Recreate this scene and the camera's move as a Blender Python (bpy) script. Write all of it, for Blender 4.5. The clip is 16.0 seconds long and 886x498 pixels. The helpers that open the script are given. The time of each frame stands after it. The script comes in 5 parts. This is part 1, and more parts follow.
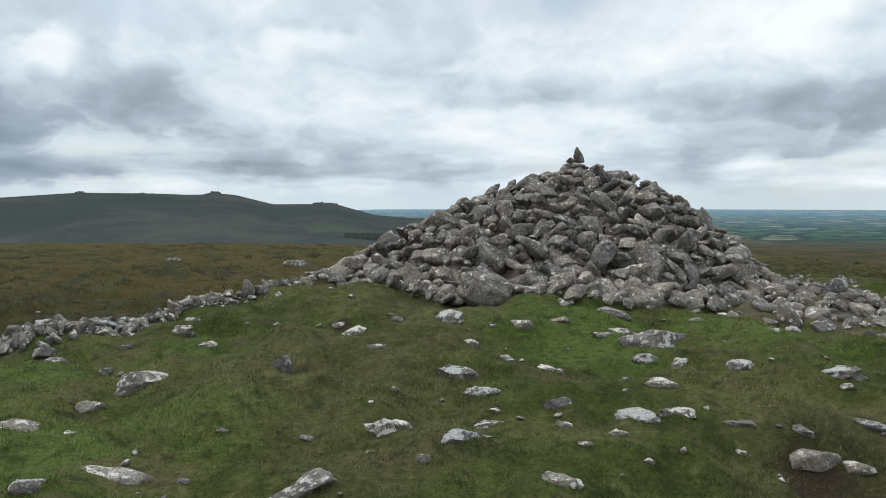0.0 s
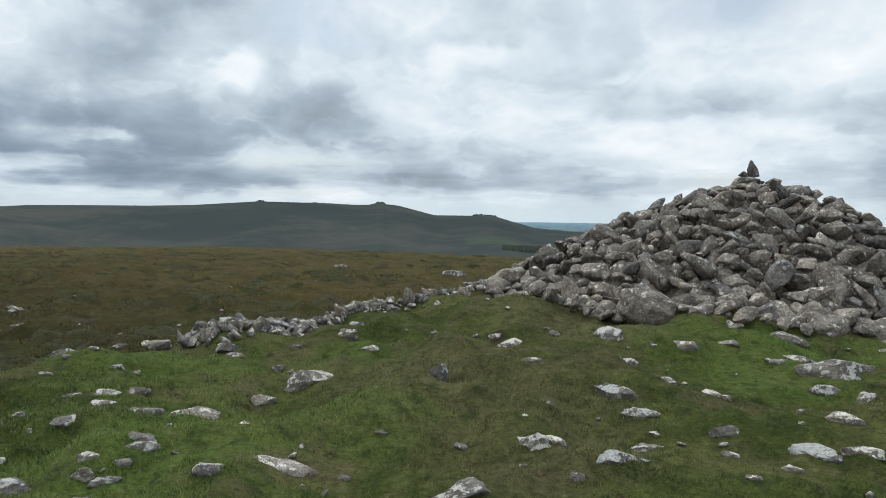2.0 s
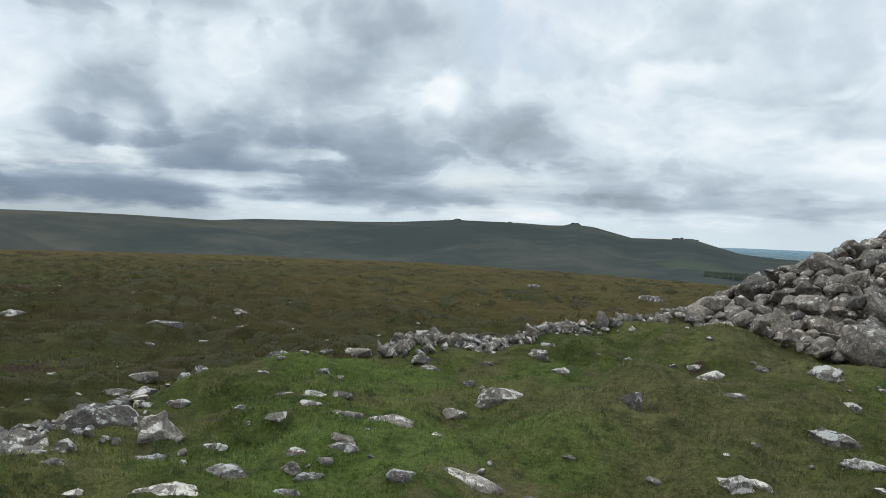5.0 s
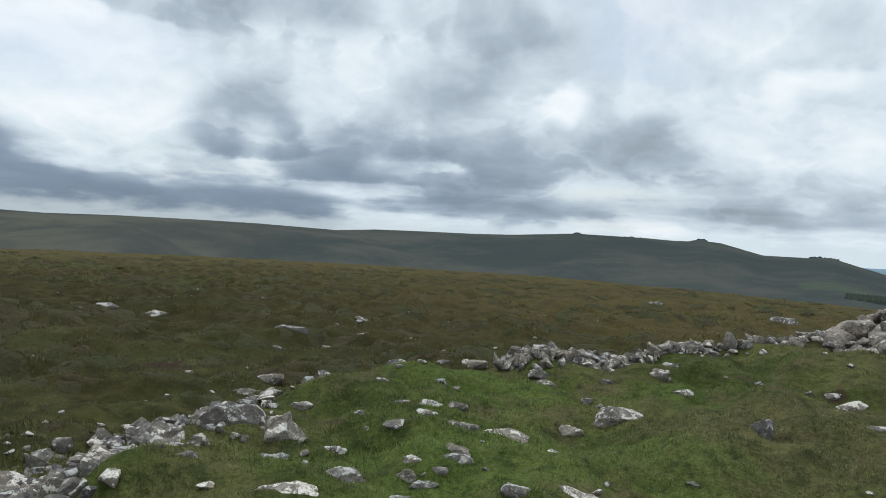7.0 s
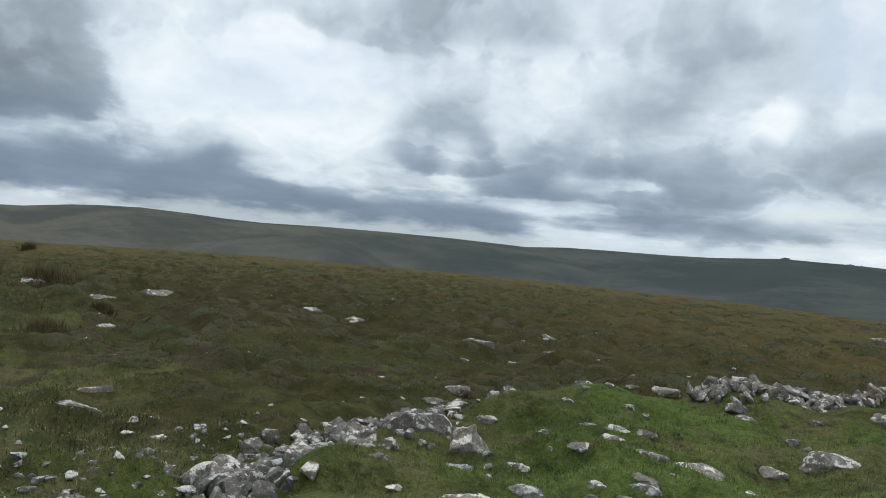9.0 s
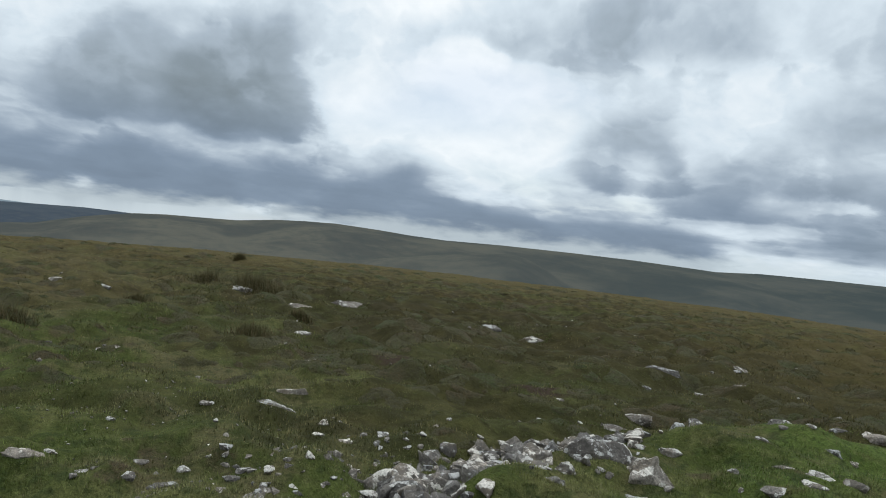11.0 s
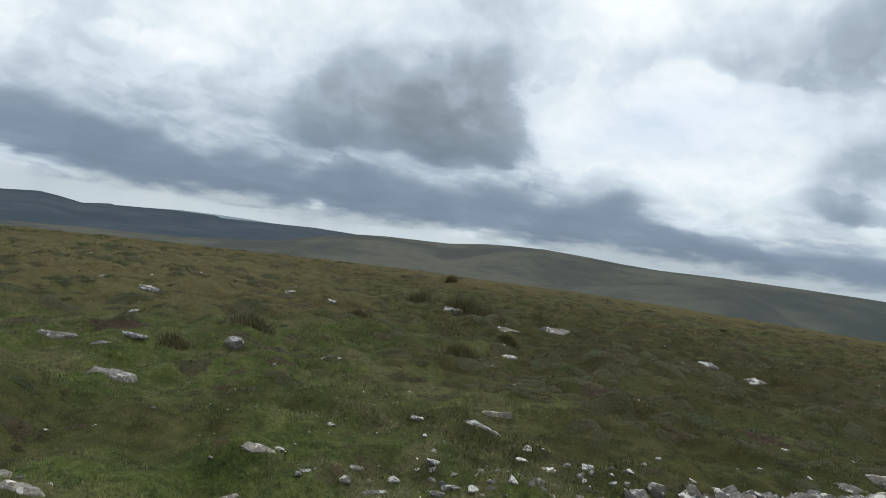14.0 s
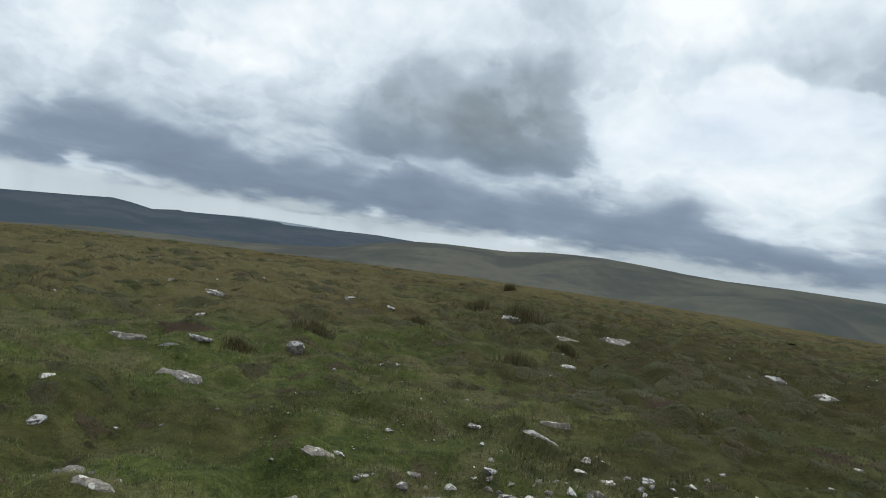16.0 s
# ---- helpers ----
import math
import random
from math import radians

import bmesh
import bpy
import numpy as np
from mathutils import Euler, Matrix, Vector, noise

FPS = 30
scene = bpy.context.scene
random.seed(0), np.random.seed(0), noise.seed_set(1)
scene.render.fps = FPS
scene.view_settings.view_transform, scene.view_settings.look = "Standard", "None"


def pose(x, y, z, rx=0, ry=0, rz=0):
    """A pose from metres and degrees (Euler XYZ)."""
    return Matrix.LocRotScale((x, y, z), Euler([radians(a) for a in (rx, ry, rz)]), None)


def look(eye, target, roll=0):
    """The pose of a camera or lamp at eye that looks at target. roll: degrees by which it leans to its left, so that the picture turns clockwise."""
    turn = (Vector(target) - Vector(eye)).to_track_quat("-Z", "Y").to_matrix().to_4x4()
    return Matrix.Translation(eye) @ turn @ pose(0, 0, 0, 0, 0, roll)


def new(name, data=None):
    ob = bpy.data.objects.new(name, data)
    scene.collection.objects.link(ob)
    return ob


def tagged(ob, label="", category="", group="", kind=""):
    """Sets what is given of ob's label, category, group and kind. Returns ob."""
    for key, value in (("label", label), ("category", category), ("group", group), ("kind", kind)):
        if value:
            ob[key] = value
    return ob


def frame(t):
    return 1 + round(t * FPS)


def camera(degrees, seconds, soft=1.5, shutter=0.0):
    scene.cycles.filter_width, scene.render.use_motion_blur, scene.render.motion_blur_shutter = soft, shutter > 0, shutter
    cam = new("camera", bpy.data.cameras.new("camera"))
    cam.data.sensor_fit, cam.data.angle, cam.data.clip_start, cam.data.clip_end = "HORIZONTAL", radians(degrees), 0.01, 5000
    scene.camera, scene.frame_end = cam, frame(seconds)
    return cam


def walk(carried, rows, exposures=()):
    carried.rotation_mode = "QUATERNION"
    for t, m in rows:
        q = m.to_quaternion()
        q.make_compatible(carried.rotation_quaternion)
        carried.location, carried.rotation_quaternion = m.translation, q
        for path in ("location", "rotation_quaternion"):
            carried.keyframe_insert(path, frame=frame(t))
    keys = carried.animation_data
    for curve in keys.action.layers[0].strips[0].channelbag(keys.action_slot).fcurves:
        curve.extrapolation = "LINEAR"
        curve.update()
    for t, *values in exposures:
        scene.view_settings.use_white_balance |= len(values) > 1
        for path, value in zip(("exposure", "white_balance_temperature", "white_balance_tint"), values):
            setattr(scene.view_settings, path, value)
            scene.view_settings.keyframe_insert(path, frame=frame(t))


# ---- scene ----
cam = camera(61.9, 16.0, 1.0)
EYE, ARM = 1.62, 0.045
ROWS = [
    (0.0, -0.00, -3.80, 0.00),
    (0.5, 2.92, -3.64, -0.26),
    (1.0, 6.80, -3.36, -0.62),
    (1.5, 9.59, -3.16, -0.82),
    (2.0, 12.25, -2.93, -0.96),
    (2.5, 14.69, -2.73, -1.14),
    (3.0, 17.37, -2.52, -1.40),
    (3.5, 19.96, -2.34, -1.62),
    (4.0, 22.55, -2.14, -1.86),
    (6.5, 33.90, -1.39, -3.03),
    (7.0, 36.39, -1.27, -3.29),
    (7.5, 39.17, -1.17, -3.66),
    (8.0, 42.56, -1.09, -4.05),
    (8.5, 46.66, -1.06, -4.54),
    (9.0, 51.04, -1.00, -5.06),
    (11.5, 68.25, -0.88, -6.72),
    (12.0, 71.46, -0.89, -7.00),
    (12.5, 74.26, -0.92, -7.22),
    (13.0, 76.95, -0.96, -7.61),
    (13.5, 79.18, -0.93, -7.76),
    (14.0, 81.30, -0.94, -8.15),
    (14.5, 82.60, -0.93, -8.24),
    (15.0, 83.69, -0.90, -8.34),
    (15.5, 84.74, -0.96, -8.42),
    (16.0, 85.89, -1.01, -8.58),
]
walk(cam, [(t, pose(-ARM * math.sin(radians(yaw)), ARM * (math.cos(radians(yaw)) - 1), EYE, 90 + pitch, roll, yaw)) for t, yaw, pitch, roll in ROWS])

# ---- world, sun ----
SUN_AZ, SUN_EL = 60.0, 52.0


def tree_of(owner):
    owner.use_nodes = True
    t = owner.node_tree
    t.nodes.clear()
    return t


def node(t, kind, **settings):
    n = t.nodes.new(kind)
    for key, value in settings.items():
        if key == "op":
            n.operation = value
        elif key == "data_type":
            n.data_type = value
    return n


def wire(t, sock, value):
    if isinstance(value, bpy.types.NodeSocket):
        t.links.new(value, sock)
    else:
        sock.default_value = value


def calc(t, op, a, b=0.0, c=0.0, clamp=False):
    n = node(t, "ShaderNodeMath", op=op)
    n.use_clamp = clamp
    for s, v in zip(n.inputs, (a, b, c)):
        wire(t, s, v)
    return n.outputs[0]


def vec(t, op, a, b=(0, 0, 0)):
    n = node(t, "ShaderNodeVectorMath", op=op)
    wire(t, n.inputs[0], a)
    wire(t, n.inputs[1], b)
    return n.outputs["Value"] if op in ("DOT_PRODUCT", "LENGTH") else n.outputs["Vector"]


def mixed(t, fac, a, b, blend="MIX"):
    n = node(t, "ShaderNodeMix", data_type="RGBA")
    n.blend_type = blend
    wire(t, n.inputs["Factor"], fac)
    wire(t, n.inputs[6], a if not isinstance(a, tuple) else (*a[:3], 1))
    wire(t, n.inputs[7], b if not isinstance(b, tuple) else (*b[:3], 1))
    return n.outputs[2]


def noise_of(t, vector, scale, detail=4.0, rough=0.55, warp=0.0):
    n = node(t, "ShaderNodeTexNoise")
    wire(t, n.inputs["Vector"], vector)
    n.inputs["Scale"].default_value, n.inputs["Detail"].default_value = scale, detail
    n.inputs["Roughness"].default_value, n.inputs["Distortion"].default_value = rough, warp
    return n.outputs["Fac"]


def ramp_of(t, fac, low, high, smooth=True, to=(0.0, 1.0)):
    n = node(t, "ShaderNodeMapRange")
    n.interpolation_type = "SMOOTHSTEP" if smooth else "LINEAR"
    n.clamp = True
    wire(t, n.inputs["Value"], fac)
    n.inputs["From Min"].default_value, n.inputs["From Max"].default_value = low, high
    n.inputs["To Min"].default_value, n.inputs["To Max"].default_value = to
    return n.outputs[0]


world = bpy.data.worlds.new("sky")
scene.world = world
wt = tree_of(world)
sky = node(wt, "ShaderNodeTexSky")
sky.sky_type, sky.sun_disc = "NISHITA", False
sky.sun_elevation, sky.sun_rotation = radians(SUN_EL), radians(-SUN_AZ)
sky.altitude, sky.air_density, sky.dust_density = 500, 1.0, 1.5
way = node(wt, "ShaderNodeTexCoord").outputs["Generated"]
split = node(wt, "ShaderNodeSeparateXYZ")
wire(wt, split.inputs[0], way)
sx, sy, sz = split.outputs
height = calc(wt, "MAXIMUM", sz, 0.0)
lift = calc(wt, "ADD", height, 0.17)
flat = node(wt, "ShaderNodeCombineXYZ")
wire(wt, flat.inputs[0], calc(wt, "DIVIDE", sx, lift))
wire(wt, flat.inputs[1], calc(wt, "DIVIDE", sy, lift))
wire(wt, flat.inputs[2], calc(wt, "MULTIPLY", sz, 2.0))
deck = flat.outputs[0]


def shaken(where, scale, amount):
    """The place, moved about by noise."""
    n = node(wt, "ShaderNodeTexNoise")
    wire(wt, n.inputs["Vector"], where)
    n.inputs["Scale"].default_value, n.inputs["Detail"].default_value = scale, 2.5
    return vec(wt, "ADD", where, vec(wt, "MULTIPLY", vec(wt, "SUBTRACT", n.outputs["Color"], (0.5, 0.5, 0.5)), (amount, amount, amount)))


# cloud space: flatter towards the horizon, as a deck of cloud is seen from below it
out = calc(wt, "SQRT", calc(wt, "ADD", calc(wt, "MULTIPLY", sx, sx), calc(wt, "MULTIPLY_ADD", sy, sy, 0.0001)))
puff = node(wt, "ShaderNodeCombineXYZ")
wire(wt, puff.inputs[0], calc(wt, "MULTIPLY", calc(wt, "DIVIDE", sx, out), 2.2))
wire(wt, puff.inputs[1], calc(wt, "MULTIPLY", calc(wt, "DIVIDE", sy, out), 2.2))
wire(wt, puff.inputs[2], calc(wt, "MULTIPLY_ADD", calc(wt, "LOGARITHM", calc(wt, "ADD", height, 0.096), 2.71828), 0.85, calc(wt, "MULTIPLY", height, 0.4)))
tall = shaken(puff.outputs[0], 3.5, 0.11)
n_big = noise_of(wt, deck, 0.6, 2, 0.5, 0.2)
n_body, n_roof = noise_of(wt, tall, 1.9, 8, 0.50), noise_of(wt, vec(wt, "ADD", tall, (0.0, 0.0, 0.09)), 1.9, 8, 0.50)
n_heads, n_above = noise_of(wt, tall, 4.6, 6, 0.50), noise_of(wt, vec(wt, "ADD", tall, (0.0, 0.0, 0.05)), 4.6, 6, 0.50)
n_fine = noise_of(wt, tall, 9.0, 5, 0.52)
bearing = calc(wt, "MULTIPLY", calc(wt, "ARCTAN2", calc(wt, "MULTIPLY", sx, -1.0), sy), 57.296)
rise = calc(wt, "MULTIPLY", calc(wt, "ARCSINE", sz), 57.296)
body, ragged = calc(wt, "SUBTRACT", n_body, 0.5), calc(wt, "SUBTRACT", n_fine, 0.5)
heads = calc(wt, "SUBTRACT", n_heads, 0.5)
sway = calc(wt, "ADD", bearing, calc(wt, "ADD", calc(wt, "MULTIPLY", body, 9.0), calc(wt, "MULTIPLY", heads, 4.0)))
toss = calc(wt, "ADD", calc(wt, "MULTIPLY", body, 4.0), calc(wt, "ADD", calc(wt, "MULTIPLY", ragged, 0.8), calc(wt, "MULTIPLY", heads, 3.0)))
lifted = calc(wt, "ADD", rise, toss)
rag = calc(wt, "ADD", calc(wt, "MULTIPLY", body, 0.75), calc(wt, "ADD", calc(wt, "MULTIPLY", heads, 0.55), calc(wt, "MULTIPLY", ragged, 0.22)))
# lit heads and shaded bases of the general cover
n_lit = noise_of(wt, vec(wt, "ADD", tall, (0.0, 0.0, 0.025)), 9.0, 5, 0.52)
shape = calc(wt, "MULTIPLY", calc(wt, "SUBTRACT", n_body, n_roof), 0.50)
shape = calc(wt, "MULTIPLY_ADD", calc(wt, "SUBTRACT", n_heads, n_above), 0.40, shape)
shape = calc(wt, "MULTIPLY_ADD", calc(wt, "SUBTRACT", n_fine, n_lit), 0.20, shape)
# thin flat sheets low over the horizon
thin_at = node(wt, "ShaderNodeCombineXYZ")
wire(wt, thin_at.inputs[0], calc(wt, "MULTIPLY", bearing, 0.09))
wire(wt, thin_at.inputs[1], calc(wt, "MULTIPLY", rise, 0.85))
sheets = noise_of(wt, thin_at.outputs[0], 1.0, 5, 0.5)
sheets = calc(wt, "MULTIPLY", ramp_of(wt, sheets, 0.48, 0.60), calc(wt, "MULTIPLY", ramp_of(wt, rise, 0.3, 1.2), ramp_of(wt, rise, 2.5, 5.0, True, (1.0, 0.0))))
shape = calc(wt, "MULTIPLY_ADD", sheets, -0.07, shape)
# patches of cloud with a crisp rim and a darker, soft middle
cover = calc(wt, "MULTIPLY_ADD", heads, 0.5, calc(wt, "MULTIPLY_ADD", ragged, 0.16, body))
tone = ramp_of(wt, cover, -0.01, 0.045, True, (0.0, -0.08))
tone = calc(wt, "SUBTRACT", tone, ramp_of(wt, cover, 0.0, 0.32, True, (0.0, 0.24)))
tone = calc(wt, "ADD", tone, ramp_of(wt, cover, -0.16, -0.04, True, (0.10, 0.0)))
TONES = [calc(wt, "ADD", tone, 0.80)]


def bank(az, base, wide, up, gain):
    """A dark bank: bearing of its middle, height of its flat base, half width, depth upwards (degrees), darkening."""
    side = calc(wt, "DIVIDE", calc(wt, "SUBTRACT", sway, az), wide)
    v = calc(wt, "DIVIDE", calc(wt, "SUBTRACT", calc(wt, "MULTIPLY_ADD", toss, min(0.8, up / 6.0), rise), base), up)
    top = calc(wt, "MAXIMUM", v, 0.0)
    fall = calc(wt, "EXPONENT", calc(wt, "MULTIPLY", calc(wt, "MULTIPLY_ADD", side, side, calc(wt, "MULTIPLY", top, top)), -1.0))
    fall = calc(wt, "MULTIPLY", fall, ramp_of(wt, v, *((-0.5, 0.4) if az < 40 else (-0.26, 0.22))))
    edge = ramp_of(wt, calc(wt, "ADD", fall, rag), 0.22, 0.58, True, (0.0, 0.5))
    edge = calc(wt, "MULTIPLY", edge, ramp_of(wt, fall, 0.04, 0.22))
    TONES.append(calc(wt, "MULTIPLY_ADD", calc(wt, "MULTIPLY_ADD", fall, 0.55, edge), gain, TONES[-1]))


def gap(az, el, wide, deep, gain):
    """A bright opening: bearing, height, half width, half depth (degrees), brightening."""
    side = calc(wt, "DIVIDE", calc(wt, "SUBTRACT", sway, az), wide)
    v = calc(wt, "DIVIDE", calc(wt, "SUBTRACT", lifted, el), deep)
    fall = calc(wt, "EXPONENT", calc(wt, "MULTIPLY", calc(wt, "MULTIPLY_ADD", side, side, calc(wt, "MULTIPLY", v, v)), -1.0))
    edge = ramp_of(wt, calc(wt, "MULTIPLY_ADD", rag, -1.2, fall), 0.1, 0.9, True, (0.0, 0.7))
    edge = calc(wt, "MULTIPLY", edge, ramp_of(wt, fall, 0.04, 0.22))
    TONES.append(calc(wt, "MULTIPLY_ADD", calc(wt, "MULTIPLY_ADD", fall, 0.2, edge), gain, TONES[-1]))


bank(25.7, 5.0, 7.5, 4.8, -0.12)
bank(16.2, 5.0, 3.9, 2.2, -0.11)
bank(9.7, 3.6, 5.7, 2.2, -0.15)
bank(24.0, 1.7, 7.5, 1.8, -0.15)
bank(15.1, 1.3, 4.8, 1.8, -0.15)
bank(-3.7, 6.7, 5.3, 2.6, -0.19)
bank(1.9, 3.1, 5.7, 1.8, -0.14)
bank(-18.7, 6.1, 5.7, 2.6, -0.19)
bank(-27.8, 5.3, 5.3, 3.1, -0.28)
bank(-23.3, 3.1, 8.3, 2.2, -0.24)
bank(41.0, 14.8, 10.0, 5.5, -0.15)
bank(47.0, 14.0, 6.5, 6.0, -0.12)
bank(51.1, 5.5, 4.8, 5.3, -0.34)
bank(43.1, 3.5, 7.0, 4.4, -0.34)
bank(33.5, 4.6, 6.6, 3.9, -0.19)
bank(21.4, 5.4, 5.7, 3.9, -0.24)
bank(61.0, -0.2, 6.6, 2.6, -0.54)
bank(50.6, -0.7, 5.3, 2.6, -0.48)
bank(33.3, 1.2, 9.6, 1.8, -0.24)
bank(66.4, 7.4, 4.4, 2.2, -0.06)
bank(50.9, 0.2, 8.8, 2.6, -0.50)
bank(38.2, 2.6, 7.0, 2.6, -0.14)
bank(28.5, 1.7, 8.8, 1.5, -0.19)
bank(13.3, 2.0, 8.8, 1.5, -0.17)
bank(-0.8, 1.6, 8.8, 1.3, -0.14)
bank(88.2, 5.8, 6.6, 8.3, -0.40)
bank(81.2, 5.8, 5.7, 8.3, -0.38)
bank(103.2, -0.7, 16.7, 11.4, -0.10)
bank(58.2, 14.0, 7.9, 5.3, -0.26)
bank(110.8, 1.7, 6.6, 4.1, -0.46)
bank(103.3, 0.6, 6.1, 4.1, -0.48)
bank(95.2, 0.4, 6.1, 4.1, -0.48)
bank(86.5, 0.4, 6.1, 4.5, -0.55)
bank(77.7, 0.4, 6.1, 4.5, -0.50)
bank(69.0, 0.1, 6.1, 4.5, -0.41)
gap(27.8, 10.1, 2.2, 1.8, 0.20)
gap(9.6, 12.3, 3.9, 1.3, 0.20)
gap(-0.0, 10.5, 1.8, 0.8, 0.15)
gap(-12.6, 6.5, 3.1, 1.1, 0.15)
gap(-27.6, 11.4, 5.3, 2.2, 0.25)
gap(-25.1, 2.5, 6.6, 0.8, 0.15)
gap(67.3, 10.3, 8.8, 3.9, 0.10)
gap(27.7, 10.5, 1.3, 1.8, 0.20)
gap(51.0, 5.5, 3.9, 1.8, 0.20)
gap(37.8, 4.5, 5.3, 1.1, 0.25)
gap(64.8, 13.0, 3.9, 2.2, 0.15)
gap(13.3, 11.6, 2.2, 1.8, 0.15)
gap(69.1, 18.0, 3.1, 2.2, 0.22)
gap(65.8, 7.4, 5.3, 2.2, 0.10)
gap(102.6, 10.7, 3.5, 1.1, 0.16)
gap(106.4, 11.0, 3.5, 0.9, 0.10)
gap(62.5, 11.8, 3.9, 2.2, 0.12)
gap(99.8, 13.7, 3.1, 1.8, 0.15)
tone = calc(wt, "SMOOTH_MAX", TONES[-1], 0.15, 0.28)
tone = calc(wt, "SMOOTH_MIN", tone, 0.92, 0.16)
tone = calc(wt, "ADD", tone, shape)
cloud = node(wt, "ShaderNodeValToRGB")
wire(wt, cloud.inputs[0], calc(wt, "MULTIPLY_ADD", tone, 1.08, -0.03))
stops = cloud.color_ramp.elements
stops[0].position, stops[0].color = 0.0, (0.165, 0.20, 0.215, 1)
stops[1].position, stops[1].color = 1.0, (0.95, 1.0, 1.03, 1)
for at, colour in ((0.25, (0.262, 0.322, 0.372, 1)), (0.5, (0.42, 0.503, 0.585, 1)), (0.75, (0.68, 0.78, 0.86, 1))):
    stops.new(at).color = colour
bluer = calc(wt, "MULTIPLY", ramp_of(wt, rise, 4.0, 10.0, True, (1.0, 0.0)), ramp_of(wt, tone, 0.3, 0.75, True, (1.0, 0.0)))
bluer = calc(wt, "MULTIPLY", bluer, ramp_of(wt, bearing, 18.0, 45.0))
thin = ramp_of(wt, tone, 0.55, 0.75)
blue = calc(wt, "MULTIPLY", ramp_of(wt, n_big, 0.52, 0.68), thin)
low = ramp_of(wt, calc(wt, "MULTIPLY_ADD", ragged, 2.5, rise), 0.1, 1.4, True, (1.0, 0.0))
colour = mixed(wt, calc(wt, "MULTIPLY", blue, 0.4), mixed(wt, calc(wt, "MULTIPLY", bluer, 0.65), cloud.outputs[0], (0.20, 0.272, 0.38)), mixed(wt, 1.0, sky.outputs[0], (0.1, 0.1, 0.1), "MULTIPLY"))
colour = mixed(wt, calc(wt, "MULTIPLY", low, 0.75), colour, mixed(wt, ramp_of(wt, bearing, 20.0, 60.0), (0.62, 0.73, 0.79), (0.55, 0.63, 0.67)))
# an overcast sky is brightest overhead
colour = mixed(wt, 1.0, colour, ramp_of(wt, rise, 27.0, 60.0, True, (1.0, 1.9)), "MULTIPLY")
back = node(wt, "ShaderNodeBackground")
wire(wt, back.inputs[0], colour)
back.inputs[1].default_value = 1.0
wt.links.new(back.outputs[0], node(wt, "ShaderNodeOutputWorld").inputs[0])

sun = new("sun", bpy.data.lights.new("sun", "SUN"))
sun.data.energy, sun.data.angle, sun.data.color = 1.0, radians(18), (1.0, 0.96, 0.9)
sun.matrix_world = look((-math.sin(radians(SUN_AZ)), math.cos(radians(SUN_AZ)), math.tan(radians(SUN_EL))), (0, 0, 0))
scene.view_settings.exposure = 0.0


# ---- materials ----
def material(name):
    m = bpy.data.materials.new(name)
    t = tree_of(m)
    shader = node(t, "ShaderNodeBsdfPrincipled")
    t.links.new(shader.outputs[0], node(t, "ShaderNodeOutputMaterial").inputs[0])
    shader.inputs["Specular IOR Level"].default_value = 0.2
    return m, t, shader


def relief(t, shader, heightmap, strength, distance):
    b = node(t, "ShaderNodeBump")
    b.inputs["Strength"].default_value, b.inputs["Distance"].default_value = strength, distance
    wire(t, b.inputs["Height"], heightmap)
    t.links.new(b.outputs[0], shader.inputs["Normal"])


def world_space(t):
    return node(t, "ShaderNodeNewGeometry").outputs["Position"]


